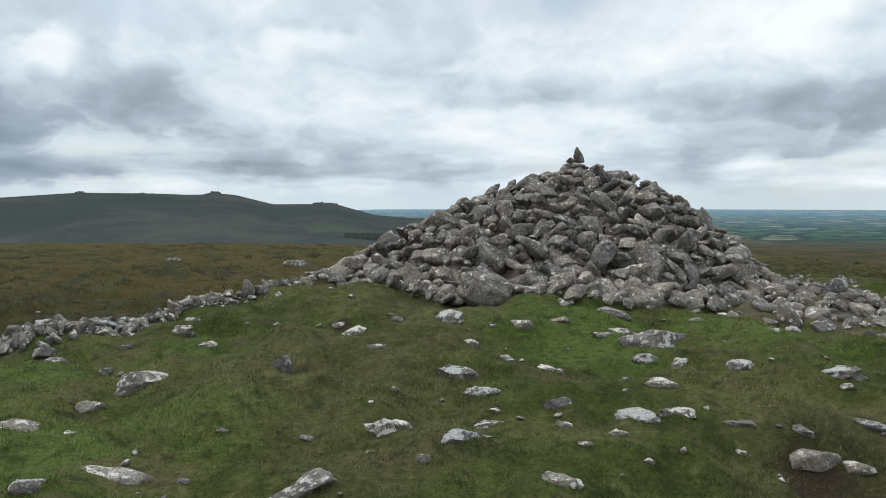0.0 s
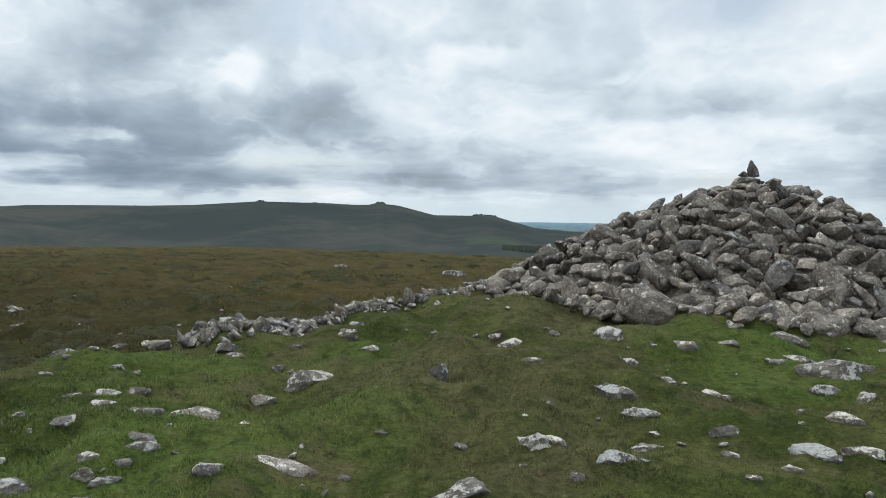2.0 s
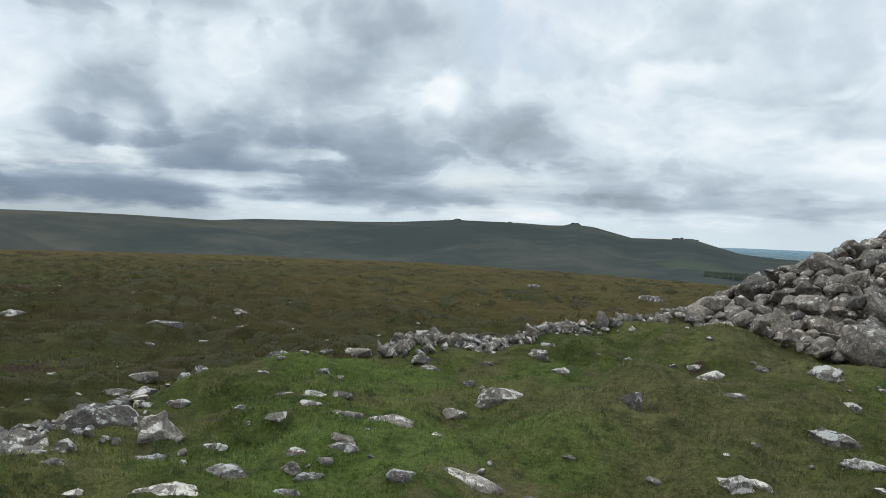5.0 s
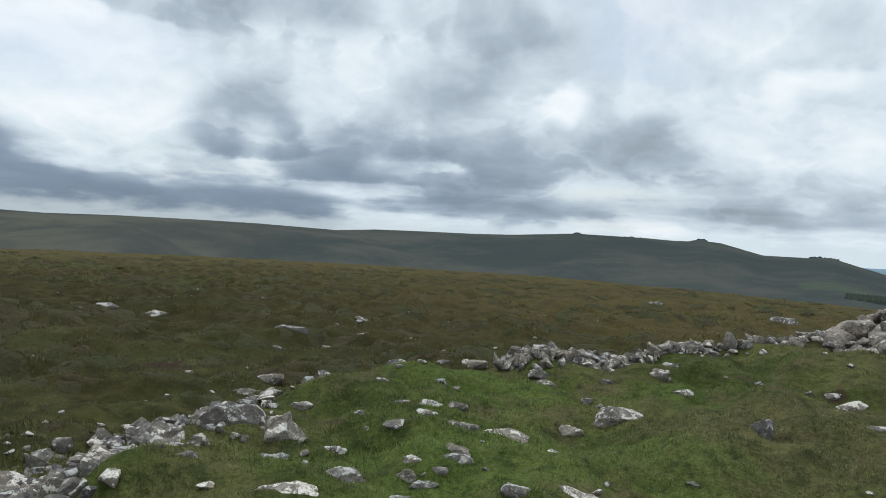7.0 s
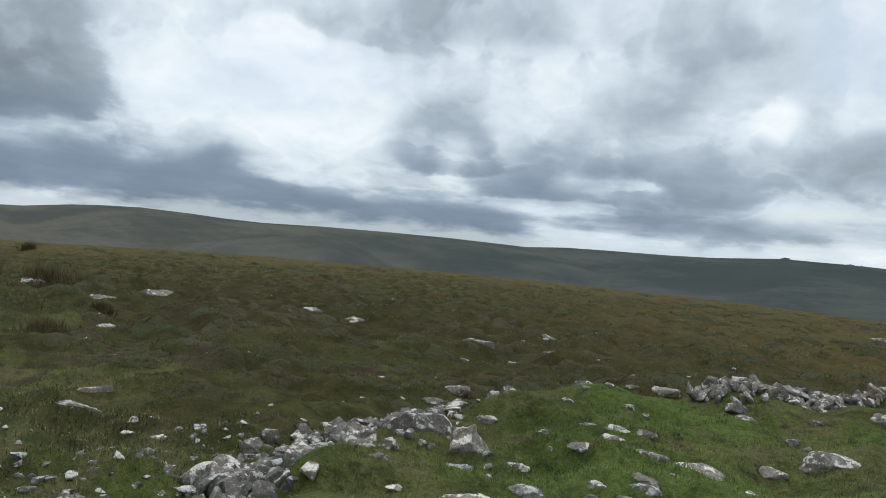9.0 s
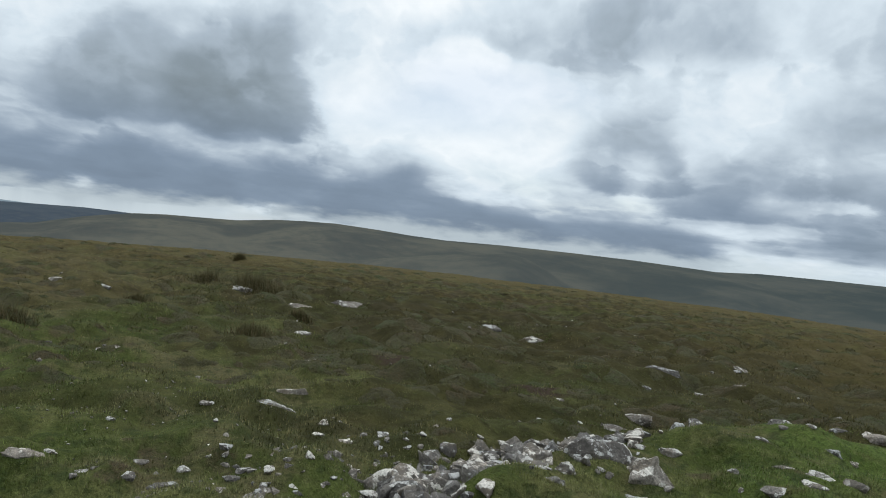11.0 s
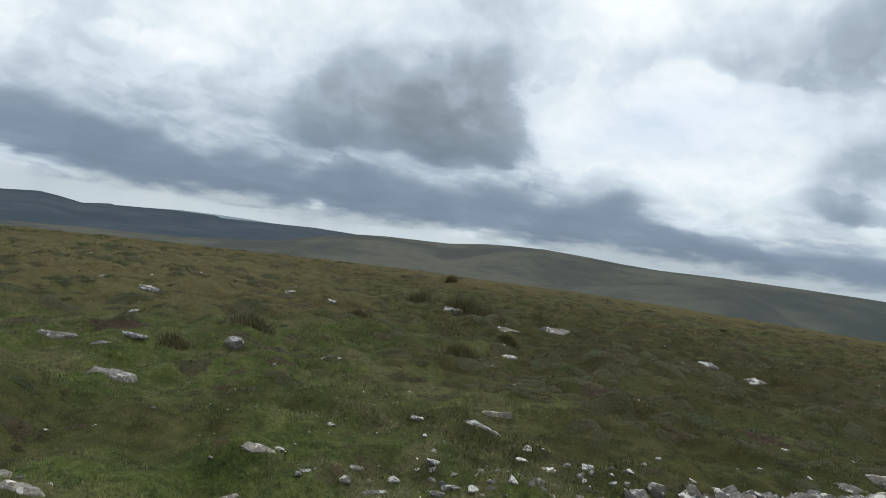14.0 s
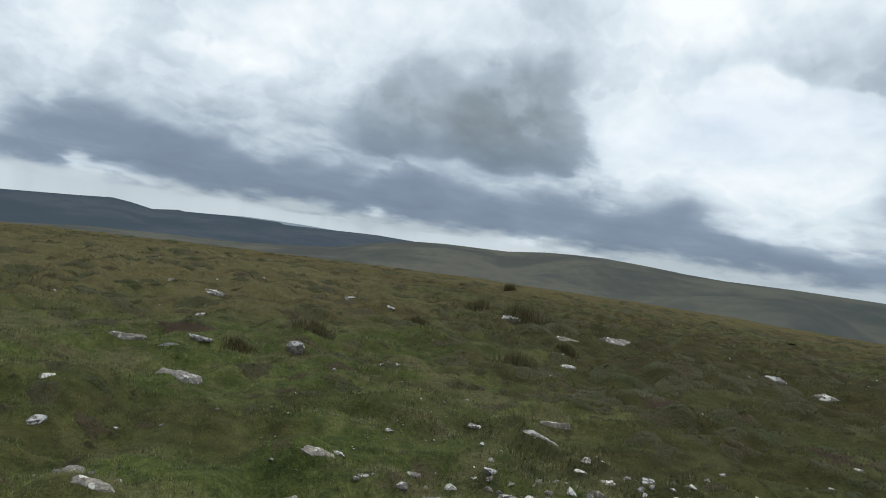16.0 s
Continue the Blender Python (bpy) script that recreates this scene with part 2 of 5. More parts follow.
def granite(name, lichen, grey=(0.40, 0.363, 0.325), dark=(0.175, 0.154, 0.138), crust_share=0.34, mottle=0.5):
    """Weathered granite: grey with coarse grain, dark crust and pale lichen in blotches."""
    m, t, shader = material(name)
    info = node(t, "ShaderNodeObjectInfo").outputs["Random"]
    shift = node(t, "ShaderNodeCombineXYZ")
    wire(t, shift.inputs[0], calc(t, "MULTIPLY", info, 37.0))
    wire(t, shift.inputs[1], calc(t, "MULTIPLY", info, 91.0))
    p = vec(t, "ADD", world_space(t), shift.outputs[0])
    crust = noise_of(t, p, 3.0, 5, 0.6)
    grain = noise_of(t, p, 60.0, 3, 0.6)
    stain = noise_of(t, p, 8.0, 7, 0.68, 0.5)
    col = mixed(t, ramp_of(t, crust, 0.38, 0.62), dark, grey)
    col = mixed(t, calc(t, "MULTIPLY", ramp_of(t, noise_of(t, p, 17.0, 4, 0.65), 0.5, 0.66), 0.6 * mottle), col, (0.07, 0.067, 0.062))
    col = mixed(t, ramp_of(t, grain, 0.3, 0.75), mixed(t, 0.55, col, (0.06, 0.058, 0.055)), col)
    col = mixed(t, calc(t, "MULTIPLY", ramp_of(t, noise_of(t, p, 4.3, 3), 0.5, 0.68), 0.35), col, (0.20, 0.165, 0.12))
    crumb = noise_of(t, p, 26.0, 6, 0.72, 0.3)
    col = mixed(t, ramp_of(t, crumb, 0.38, 0.50, True, (0.7 * mottle, 0.0)), col, (0.055, 0.052, 0.048))
    col = mixed(t, ramp_of(t, crumb, 0.53, 0.64, True, (0.0, crust_share)), col, (0.56, 0.54, 0.505))
    up = node(t, "ShaderNodeSeparateXYZ")
    wire(t, up.inputs[0], node(t, "ShaderNodeNewGeometry").outputs["Normal"])
    facing = calc(t, "MULTIPLY_ADD", up.outputs[2], 0.10, stain)
    own = calc(t, "MULTIPLY_ADD", calc(t, "FRACT", calc(t, "MULTIPLY", info, 13.7)), 0.09, facing)
    blotch = ramp_of(t, own, 0.775 - lichen, 0.79 - lichen)
    spots = node(t, "ShaderNodeTexVoronoi")
    wire(t, spots.inputs["Vector"], vec(t, "ADD", p, (3.1, 7.7, 1.3)))
    spots.inputs["Scale"].default_value = 14.0
    dice = node(t, "ShaderNodeSeparateColor")
    wire(t, dice.inputs[0], spots.outputs["Color"])
    reach = calc(t, "SUBTRACT", spots.outputs["Distance"], calc(t, "MULTIPLY", calc(t, "POWER", dice.outputs[0], 2.0), 0.42))
    reach = calc(t, "ADD", reach, calc(t, "MULTIPLY", calc(t, "SUBTRACT", noise_of(t, p, 45.0, 2), 0.5), 0.25))
    dots = calc(t, "MULTIPLY", ramp_of(t, reach, 0.0, 0.05, True, (1.0, 0.0)), ramp_of(t, noise_of(t, p, 2.1, 3), 0.40, 0.52))
    pale = mixed(t, ramp_of(t, grain, 0.35, 0.65), (0.42, 0.41, 0.385), (0.64, 0.63, 0.60))
    col = mixed(t, calc(t, "MAXIMUM", blotch, calc(t, "MULTIPLY", dots, 0.9)), col, pale)
    tint = mixed(t, calc(t, "FRACT", calc(t, "MULTIPLY", info, 5.3)), (0.62, 0.63, 0.64), (1.12, 1.06, 0.98))
    col = mixed(t, 1.0, col, tint, "MULTIPLY")
    wire(t, shader.inputs["Base Color"], col)
    shader.inputs["Roughness"].default_value = 0.92
    relief(t, shader, calc(t, "ADD", calc(t, "MULTIPLY", stain, 1.0), calc(t, "MULTIPLY", grain, 0.35)), 0.7, 0.035)
    return m


M_CAIRN = granite("cairn granite", 0.045, (0.41, 0.366, 0.322), (0.16, 0.138, 0.121), 0.42, 0.85)
M_TURFROCK = granite("lichened granite", 0.14, (0.34, 0.315, 0.285), (0.18, 0.162, 0.147), 0.5, 0.75)
M_ROWROCK = granite("tumbled bank granite", 0.065, (0.23, 0.21, 0.192), (0.12, 0.11, 0.10), 0.35)
M_GREYROCK = granite("grey granite", 0.10, (0.33, 0.30, 0.27), (0.15, 0.134, 0.12))


def sward(t, p):
    """Colour of the grazed turf: deep and yellow greens, straw and brown thatch in patches; shade between tufts and in
    a hollow is painted in.
    """
    mid, broad, dry = noise_of(t, p, 1.9, 5, 0.6, 0.3), noise_of(t, p, 0.55, 4, 0.55, 0.4), noise_of(t, p, 0.85, 6, 0.66)
    green = mixed(t, ramp_of(t, mid, 0.35, 0.66), (0.044, 0.057, 0.013), (0.080, 0.100, 0.025))
    green = mixed(t, calc(t, "MULTIPLY", ramp_of(t, broad, 0.46, 0.62), 0.75), green, (0.130, 0.128, 0.048))
    green = mixed(t, calc(t, "MULTIPLY", ramp_of(t, dry, 0.49, 0.63), 0.8), green, (0.122, 0.103, 0.052))
    green = mixed(t, calc(t, "MULTIPLY", ramp_of(t, noise_of(t, p, 1.5, 6, 0.7), 0.58, 0.66), 0.85), green, (0.085, 0.062, 0.04))
    for x, y, wide in ((-1.2, 6.4, 1.7), (-0.5, 4.6, 0.9), (0.0, 8.9, 1.1), (-0.9, 10.4, 1.2)):
        reach = vec(t, "LENGTH", vec(t, "MULTIPLY", vec(t, "SUBTRACT", p, (x, y, 0)), (1.0, 1.0, 0.0)))
        reach = calc(t, "ADD", reach, calc(t, "MULTIPLY", calc(t, "SUBTRACT", dry, 0.5), wide * 3.0))
        green = mixed(t, ramp_of(t, reach, wide * 0.3, wide, True, (0.55, 0.0)), green, (0.118, 0.100, 0.050))
    for x, y, wide in ((-2.7, 4.4, 1.7), (-4.3, 6.6, 1.5), (-2.6, 7.4, 1.0), (1.6, 8.3, 1.6), (3.6, 8.6, 1.6)):
        reach = vec(t, "LENGTH", vec(t, "MULTIPLY", vec(t, "SUBTRACT", p, (x, y, 0)), (1.0, 1.0, 0.0)))
        reach = calc(t, "ADD", reach, calc(t, "MULTIPLY", calc(t, "SUBTRACT", dry, 0.5), wide * 3.0))
        green = mixed(t, ramp_of(t, reach, wide * 0.3, wide, True, (0.65, 0.0)), green, (0.100, 0.150, 0.032))
    # deep green of the tufts, with the shade in their gaps painted in
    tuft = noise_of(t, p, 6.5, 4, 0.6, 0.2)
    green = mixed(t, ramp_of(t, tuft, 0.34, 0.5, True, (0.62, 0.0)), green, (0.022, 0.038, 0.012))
    # brown ground of the near hollow, with the hollow's shade painted into it
    for x, y, wide in ((2.9, 4.7, 1.3), (2.3, 4.2, 0.8)):
        reach = vec(t, "LENGTH", vec(t, "MULTIPLY", vec(t, "SUBTRACT", p, (x, y, 0)), (1.0, 1.0, 0.0)))
        reach = calc(t, "ADD", reach, calc(t, "MULTIPLY", calc(t, "SUBTRACT", dry, 0.5), wide * 3.0))
        green = mixed(t, ramp_of(t, reach, wide * 0.3, wide, True, (0.75, 0.0)), green, (0.056, 0.047, 0.025))
    # fine dark speckle painted as shade between the blades
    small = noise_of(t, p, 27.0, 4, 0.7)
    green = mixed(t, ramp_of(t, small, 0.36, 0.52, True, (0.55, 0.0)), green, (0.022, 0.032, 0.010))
    green = mixed(t, ramp_of(t, small, 0.53, 0.68, True, (0.0, 0.3)), green, (0.140, 0.150, 0.058))
    return mixed(t, ramp_of(t, tuft, 0.55, 0.72, True, (0.0, 0.5)), green, (0.15, 0.155, 0.06))


def heath(t, p):
    """Colour of the moor: olive grass, brown heath and grass that turns golden towards the brow."""
    mid, broad = noise_of(t, p, 1.3, 5, 0.6, 0.3), noise_of(t, p, 0.3, 5, 0.6, 0.3)
    col = mixed(t, ramp_of(t, mid, 0.36, 0.64), (0.050, 0.040, 0.015), (0.088, 0.071, 0.026))
    col = mixed(t, calc(t, "MULTIPLY", ramp_of(t, broad, 0.43, 0.58), 0.8), col, (0.060, 0.072, 0.023))
    col = mixed(t, calc(t, "MULTIPLY", ramp_of(t, noise_of(t, p, 0.7, 5, 0.65), 0.53, 0.64), 0.7), col, (0.062, 0.045, 0.027))
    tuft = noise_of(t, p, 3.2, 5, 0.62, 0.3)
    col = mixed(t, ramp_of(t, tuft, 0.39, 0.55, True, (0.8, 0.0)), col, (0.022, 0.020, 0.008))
    col = mixed(t, ramp_of(t, tuft, 0.54, 0.68, True, (0.0, 0.5)), col, (0.125, 0.104, 0.042))
    # gold that grass shows at a grazing angle, painted in by distance
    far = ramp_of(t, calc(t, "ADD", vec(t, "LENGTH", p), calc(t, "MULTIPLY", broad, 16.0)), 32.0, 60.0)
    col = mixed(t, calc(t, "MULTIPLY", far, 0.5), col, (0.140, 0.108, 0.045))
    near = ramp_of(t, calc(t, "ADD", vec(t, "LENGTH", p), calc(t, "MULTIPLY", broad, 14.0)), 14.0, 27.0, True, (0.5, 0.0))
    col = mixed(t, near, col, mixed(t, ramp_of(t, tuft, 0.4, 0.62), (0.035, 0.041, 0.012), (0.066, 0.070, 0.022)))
    # darker heather on the near slope, drier grass behind the bank
    for x, y, wide, deep, amount, hue in ((-13, 10, 0.085, 0.085, 0.55, (0.036, 0.030, 0.012)), (-6, 24, 0.06, 0.07, 0.5, (0.125, 0.097, 0.038))):
        reach = vec(t, "LENGTH", vec(t, "MULTIPLY", vec(t, "SUBTRACT", p, (x, y, 0)), (wide, deep, 0.0)))
        reach = calc(t, "ADD", reach, calc(t, "MULTIPLY", calc(t, "SUBTRACT", mid, 0.5), 1.4))
        col = mixed(t, ramp_of(t, reach, 0.35, 1.1, True, (amount, 0.0)), col, hue)
    # bleached grass on the western shoulder
    gold = vec(t, "LENGTH", vec(t, "MULTIPLY", vec(t, "SUBTRACT", p, (-24, -8, 0)), (0.06, 0.085, 0.0)))
    gold = calc(t, "ADD", gold, calc(t, "MULTIPLY", calc(t, "SUBTRACT", noise_of(t, p, 0.5, 6, 0.65), 0.5), 1.8))
    return mixed(t, ramp_of(t, gold, 0.45, 1.1, True, (0.5, 0.0)), col, (0.150, 0.125, 0.058))


PEAT = [(2.48, 4.77, 0.3), (-8.45, 5.6, 0.4), (-10.9, -2.67, 0.5), (-10.3, 4.1, 0.35), (-1.22, 8.6, 0.15)]


def ground_material():
    """Grazed turf near the ring, brown heath and moor grass beyond."""
    m, t, shader = material("turf and moor")
    p = world_space(t)
    turf = node(t, "ShaderNodeAttribute")
    turf.attribute_name = "turf"
    mid, fine, tiny = noise_of(t, p, 1.7, 5, 0.6, 0.3), noise_of(t, p, 14.0, 4, 0.65), noise_of(t, p, 70.0, 2, 0.6)
    side = ramp_of(t, calc(t, "ADD", turf.outputs["Fac"], calc(t, "MULTIPLY", calc(t, "SUBTRACT", mid, 0.5), 0.9)), 0.25, 0.75)
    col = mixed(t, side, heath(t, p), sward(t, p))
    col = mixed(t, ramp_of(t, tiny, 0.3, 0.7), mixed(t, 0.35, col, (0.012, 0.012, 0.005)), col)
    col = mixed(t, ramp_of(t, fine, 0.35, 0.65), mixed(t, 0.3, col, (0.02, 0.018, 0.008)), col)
    # trodden earth among the stones beside the cairn
    worn = vec(t, "LENGTH", vec(t, "MULTIPLY", vec(t, "SUBTRACT", p, (6.6, 10.4, 0)), (0.42, 0.34, 0.0)))
    worn = calc(t, "ADD", worn, calc(t, "MULTIPLY", calc(t, "SUBTRACT", noise_of(t, p, 1.2, 5), 0.5), 1.6))
    col = mixed(t, ramp_of(t, worn, 0.75, 1.1, True, (0.8, 0.0)), col, (0.13, 0.105, 0.082))
    # bare peat and soil
    for x, y, wide in PEAT:
        reach = vec(t, "LENGTH", vec(t, "MULTIPLY", vec(t, "SUBTRACT", p, (x, y, 0)), (1.0, 1.0, 0.0)))
        reach = calc(t, "ADD", reach, calc(t, "MULTIPLY", calc(t, "SUBTRACT", noise_of(t, p, 4.0, 4), 0.5), wide * 1.8))
        col = mixed(t, ramp_of(t, reach, wide * 0.6, wide, True, (1.0, 0.0)), col, (0.040, 0.028, 0.019))
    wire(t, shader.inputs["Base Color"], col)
    shader.inputs["Roughness"].default_value = 0.95
    shader.inputs["Specular IOR Level"].default_value = 0.05
    relief(t, shader, calc(t, "ADD", fine, calc(t, "MULTIPLY", tiny, 0.4)), 0.7, 0.05)
    return m


def lowland_material():
    """Hedged fields and woods of the low country; the haze of the miles between is painted as emission."""
    m, t, shader = material("distant lowland")
    p = world_space(t)
    fields = node(t, "ShaderNodeTexVoronoi")
    wire(t, fields.inputs["Vector"], vec(t, "MULTIPLY", p, (1.0, 1.0, 0.0)))
    fields.inputs["Scale"].default_value = 0.016
    pick = node(t, "ShaderNodeSeparateColor")
    wire(t, pick.inputs[0], fields.outputs["Color"])
    edge = node(t, "ShaderNodeTexVoronoi")
    edge.feature = "DISTANCE_TO_EDGE"
    wire(t, edge.inputs["Vector"], vec(t, "MULTIPLY", p, (1.0, 1.0, 0.0)))
    edge.inputs["Scale"].default_value = 0.016
    wood = ramp_of(t, noise_of(t, p, 0.008, 5, 0.65), 0.54, 0.58)
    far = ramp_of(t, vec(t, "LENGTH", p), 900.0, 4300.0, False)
    col = mixed(t, pick.outputs[0], (0.035, 0.062, 0.026), (0.085, 0.115, 0.05))
    col = mixed(t, ramp_of(t, pick.outputs[1], 0.78, 0.8), col, (0.15, 0.14, 0.10))
    col = mixed(t, ramp_of(t, edge.outputs["Distance"], 0.07, 0.13, True, (1.0, 0.0)), col, (0.015, 0.028, 0.016))
    col = mixed(t, wood, col, (0.022, 0.04, 0.025))
    slope = ramp_of(t, calc(t, "ADD", vec(t, "LENGTH", p), calc(t, "MULTIPLY", noise_of(t, p, 0.01, 3), 500.0)), 1250.0, 1420.0)
    col = mixed(t, slope, mixed(t, ramp_of(t, noise_of(t, p, 0.03, 4), 0.4, 0.6), (0.075, 0.06, 0.04), (0.05, 0.05, 0.028)), col)
    wire(t, shader.inputs["Base Color"], col)
    shader.inputs["Roughness"].default_value = 1.0
    shader.inputs["Specular IOR Level"].default_value = 0.0
    # blue haze painted as a glow that strengthens with distance
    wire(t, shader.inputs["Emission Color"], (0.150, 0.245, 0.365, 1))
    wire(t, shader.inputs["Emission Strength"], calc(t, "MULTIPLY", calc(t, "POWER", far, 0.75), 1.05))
    return m


def hill_material(name, low, high, air, amount, brown=False):
    """Far moorland: grass and heather on a big scale; the haze of miles of air is painted as emission."""
    m, t, shader = material(name)
    p = world_space(t)
    a, b = noise_of(t, p, 0.006, 6, 0.6, 0.3), noise_of(t, p, 0.035, 5, 0.65)
    c = noise_of(t, vec(t, "MULTIPLY", p, (1.0, 1.0, 5.0)), 0.0025, 4, 0.5)
    col = mixed(t, ramp_of(t, a, 0.38, 0.64), low, high)
    col = mixed(t, calc(t, "MULTIPLY", ramp_of(t, b, 0.45, 0.7), 0.35), col, (0.070, 0.065, 0.042))
    col = mixed(t, calc(t, "MULTIPLY", ramp_of(t, c, 0.48, 0.58), 0.75), col, (0.020, 0.025, 0.020))
    place = node(t, "ShaderNodeSeparateXYZ")
    wire(t, place.inputs[0], p)
    bearing_of = calc(t, "ARCTAN2", calc(t, "MULTIPLY", place.outputs[0], -1.0), place.outputs[1])
    if brown:
        col = mixed(t, calc(t, "MULTIPLY", ramp_of(t, bearing_of, 0.55, 1.35), ramp_of(t, b, 0.3, 0.6, True, (0.55, 1.0))), col, mixed(t, ramp_of(t, a, 0.4, 0.62), (0.042, 0.039, 0.028), (0.074, 0.066, 0.044)))
        field = vec(t, "LENGTH", vec(t, "MULTIPLY", vec(t, "SUBTRACT", p, (-178, 1205, 0)), (0.021, 0.017, 0.0)))
        field = calc(t, "ADD", field, calc(t, "MULTIPLY", calc(t, "SUBTRACT", noise_of(t, p, 0.02, 3), 0.5), 0.8))
        col = mixed(t, ramp_of(t, field, 0.85, 1.0, True, (0.4, 0.0)), col, (0.050, 0.072, 0.032))
    wire(t, shader.inputs["Base Color"], col)
    shader.inputs["Roughness"].default_value = 1.0
    shader.inputs["Specular IOR Level"].default_value = 0.0
    # haze in front of the hill, put in as an even glow of air colour
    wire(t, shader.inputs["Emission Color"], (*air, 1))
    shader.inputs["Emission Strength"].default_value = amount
    return m


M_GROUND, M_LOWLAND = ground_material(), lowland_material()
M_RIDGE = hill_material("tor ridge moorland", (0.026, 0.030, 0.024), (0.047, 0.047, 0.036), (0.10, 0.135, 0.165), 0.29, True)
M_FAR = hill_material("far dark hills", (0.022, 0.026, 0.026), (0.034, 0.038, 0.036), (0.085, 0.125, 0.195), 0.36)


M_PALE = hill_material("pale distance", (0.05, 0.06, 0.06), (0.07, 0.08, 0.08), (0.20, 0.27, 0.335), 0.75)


def blade_material(name, colour_of, straw, share=0.14, light=1.15):
    """Blades that follow the colour of their ground, each a little apart from the next."""
    m, t, shader = material(name)
    r = node(t, "ShaderNodeNewGeometry").outputs["Random Per Island"]
    col = colour_of(t, world_space(t)) if callable(colour_of) else colour_of
    tint = mixed(t, r, (0.68 * light, 0.68 * light, 0.67 * light), (1.28 * light, 1.28 * light, 1.2 * light))
    col = mixed(t, 1.0, col, tint, "MULTIPLY")
    col = mixed(t, ramp_of(t, calc(t, "FRACT", calc(t, "MULTIPLY", r, 7.31)), 1.0 - share, 1.0 - share * 0.7), col, straw)
    wire(t, shader.inputs["Base Color"], col)
    shader.inputs["Roughness"].default_value = 0.75
    return m


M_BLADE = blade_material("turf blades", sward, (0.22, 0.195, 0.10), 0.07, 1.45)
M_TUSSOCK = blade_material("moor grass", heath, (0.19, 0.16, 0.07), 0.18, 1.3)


def cushion_material(name, fuzz):
    """Springy heather and bilberry in olive, brown and dark green tufts."""
    m, t, shader = material(name)
    p = world_space(t)
    pick = noise_of(t, vec(t, "MULTIPLY", p, (1.0, 1.0, 0.0)), 0.9, 3, 0.7)
    col = mixed(t, ramp_of(t, pick, 0.4, 0.48), (0.070, 0.054, 0.026), (0.060, 0.056, 0.021))
    col = mixed(t, ramp_of(t, pick, 0.52, 0.6), col, (0.050, 0.060, 0.019))
    if fuzz:
        r = node(t, "ShaderNodeNewGeometry").outputs["Random Per Island"]
        col = mixed(t, 1.0, col, mixed(t, r, (0.7, 0.7, 0.7), (1.7, 1.65, 1.5)), "MULTIPLY")
    else:
        col = mixed(t, ramp_of(t, noise_of(t, p, 18.0, 4, 0.7), 0.35, 0.62), (0.044, 0.040, 0.018), col)
        relief(t, shader, noise_of(t, p, 26.0, 5, 0.7), 1.0, 0.06)
    wire(t, shader.inputs["Base Color"], col)
    shader.inputs["Roughness"].default_value = 0.95
    return m


M_CUSHION, M_FUZZ = cushion_material("heather cushions", False), cushion_material("heather sprigs", True)
M_RUSH = blade_material("rushes", (0.062, 0.057, 0.025), (0.13, 0.095, 0.045), 0.3, 1.4)
M_TREE = blade_material("conifers", (0.018, 0.027, 0.017), (0.02, 0.03, 0.02))


# ---- shape of the land ----
def hash2(ix, iy, seed):
    n = (ix.astype(np.int64) * 374761393 + iy.astype(np.int64) * 668265263 + seed * 982451653) & 0x7FFFFFFF
    n = ((n ^ (n >> 13)) * 1274126177) & 0x7FFFFFFF
    return ((n ^ (n >> 16)) & 0xFFFF) / 65535.0


def value_noise(x, y, scale, seed):
    x, y = x * scale, y * scale
    ix, iy = np.floor(x), np.floor(y)
    u, v = x - ix, y - iy
    u, v = u * u * u * (u * (6 * u - 15) + 10), v * v * v * (v * (6 * v - 15) + 10)
    a, b = hash2(ix, iy, seed), hash2(ix + 1, iy, seed)
    c, d = hash2(ix, iy + 1, seed), hash2(ix + 1, iy + 1, seed)
    return (a * (1 - u) + b * u) * (1 - v) + (c * (1 - u) + d * u) * v - 0.5


def step(a, b, x):
    u = np.clip((x - a) / (b - a), 0, 1)
    return u * u * (3 - 2 * u)


# bearing (degrees, left positive) and dip of the moor's brow below the level
BROW = ([-180, -90, -31, -23, 8, 20, 30, 50, 70, 85, 100, 117, 150, 180],
        [3.8, 4.5, 4.5, 4.1, 3.55, 3.2, 3.0, 2.85, 2.8, 3.0, 3.25, 3.6, 3.8, 3.8])
# bearing and distance of the ring bank's outer edge
RING = ([-180, -100, -45, -30, -15, 5, 8, 12, 16.5, 20.5, 24, 30, 39, 49, 53, 58, 63, 72, 80, 86, 100, 120, 150, 180],
        [6, 8, 14, 18, 18, 16, 13, 12.2, 11, 10.2, 9.6, 9.2, 8.9, 7.6, 6.7, 6.0, 5.3, 4.75, 4.8, 4.6, 4.2, 4.0, 5, 6])
CAIRN = (2.384, 13.29)


def turf_share(x, y):
    d, az = np.hypot(x, y), np.degrees(np.arctan2(-x, y))
    lawn = np.clip(0.5 + 0.22 * step(58, 72, az) + 0.9 * value_noise(x, y, 0.45, 17) + 0.5 * value_noise(x, y, 1.3, 18), 0, 0.9) * step(19.0, 9.0, d) * step(36, 56, az) * (0.6 + 0.4 * step(66, 80, az))
    return np.maximum(step(0.9, -0.7, d - np.interp(az, *RING)), lawn)


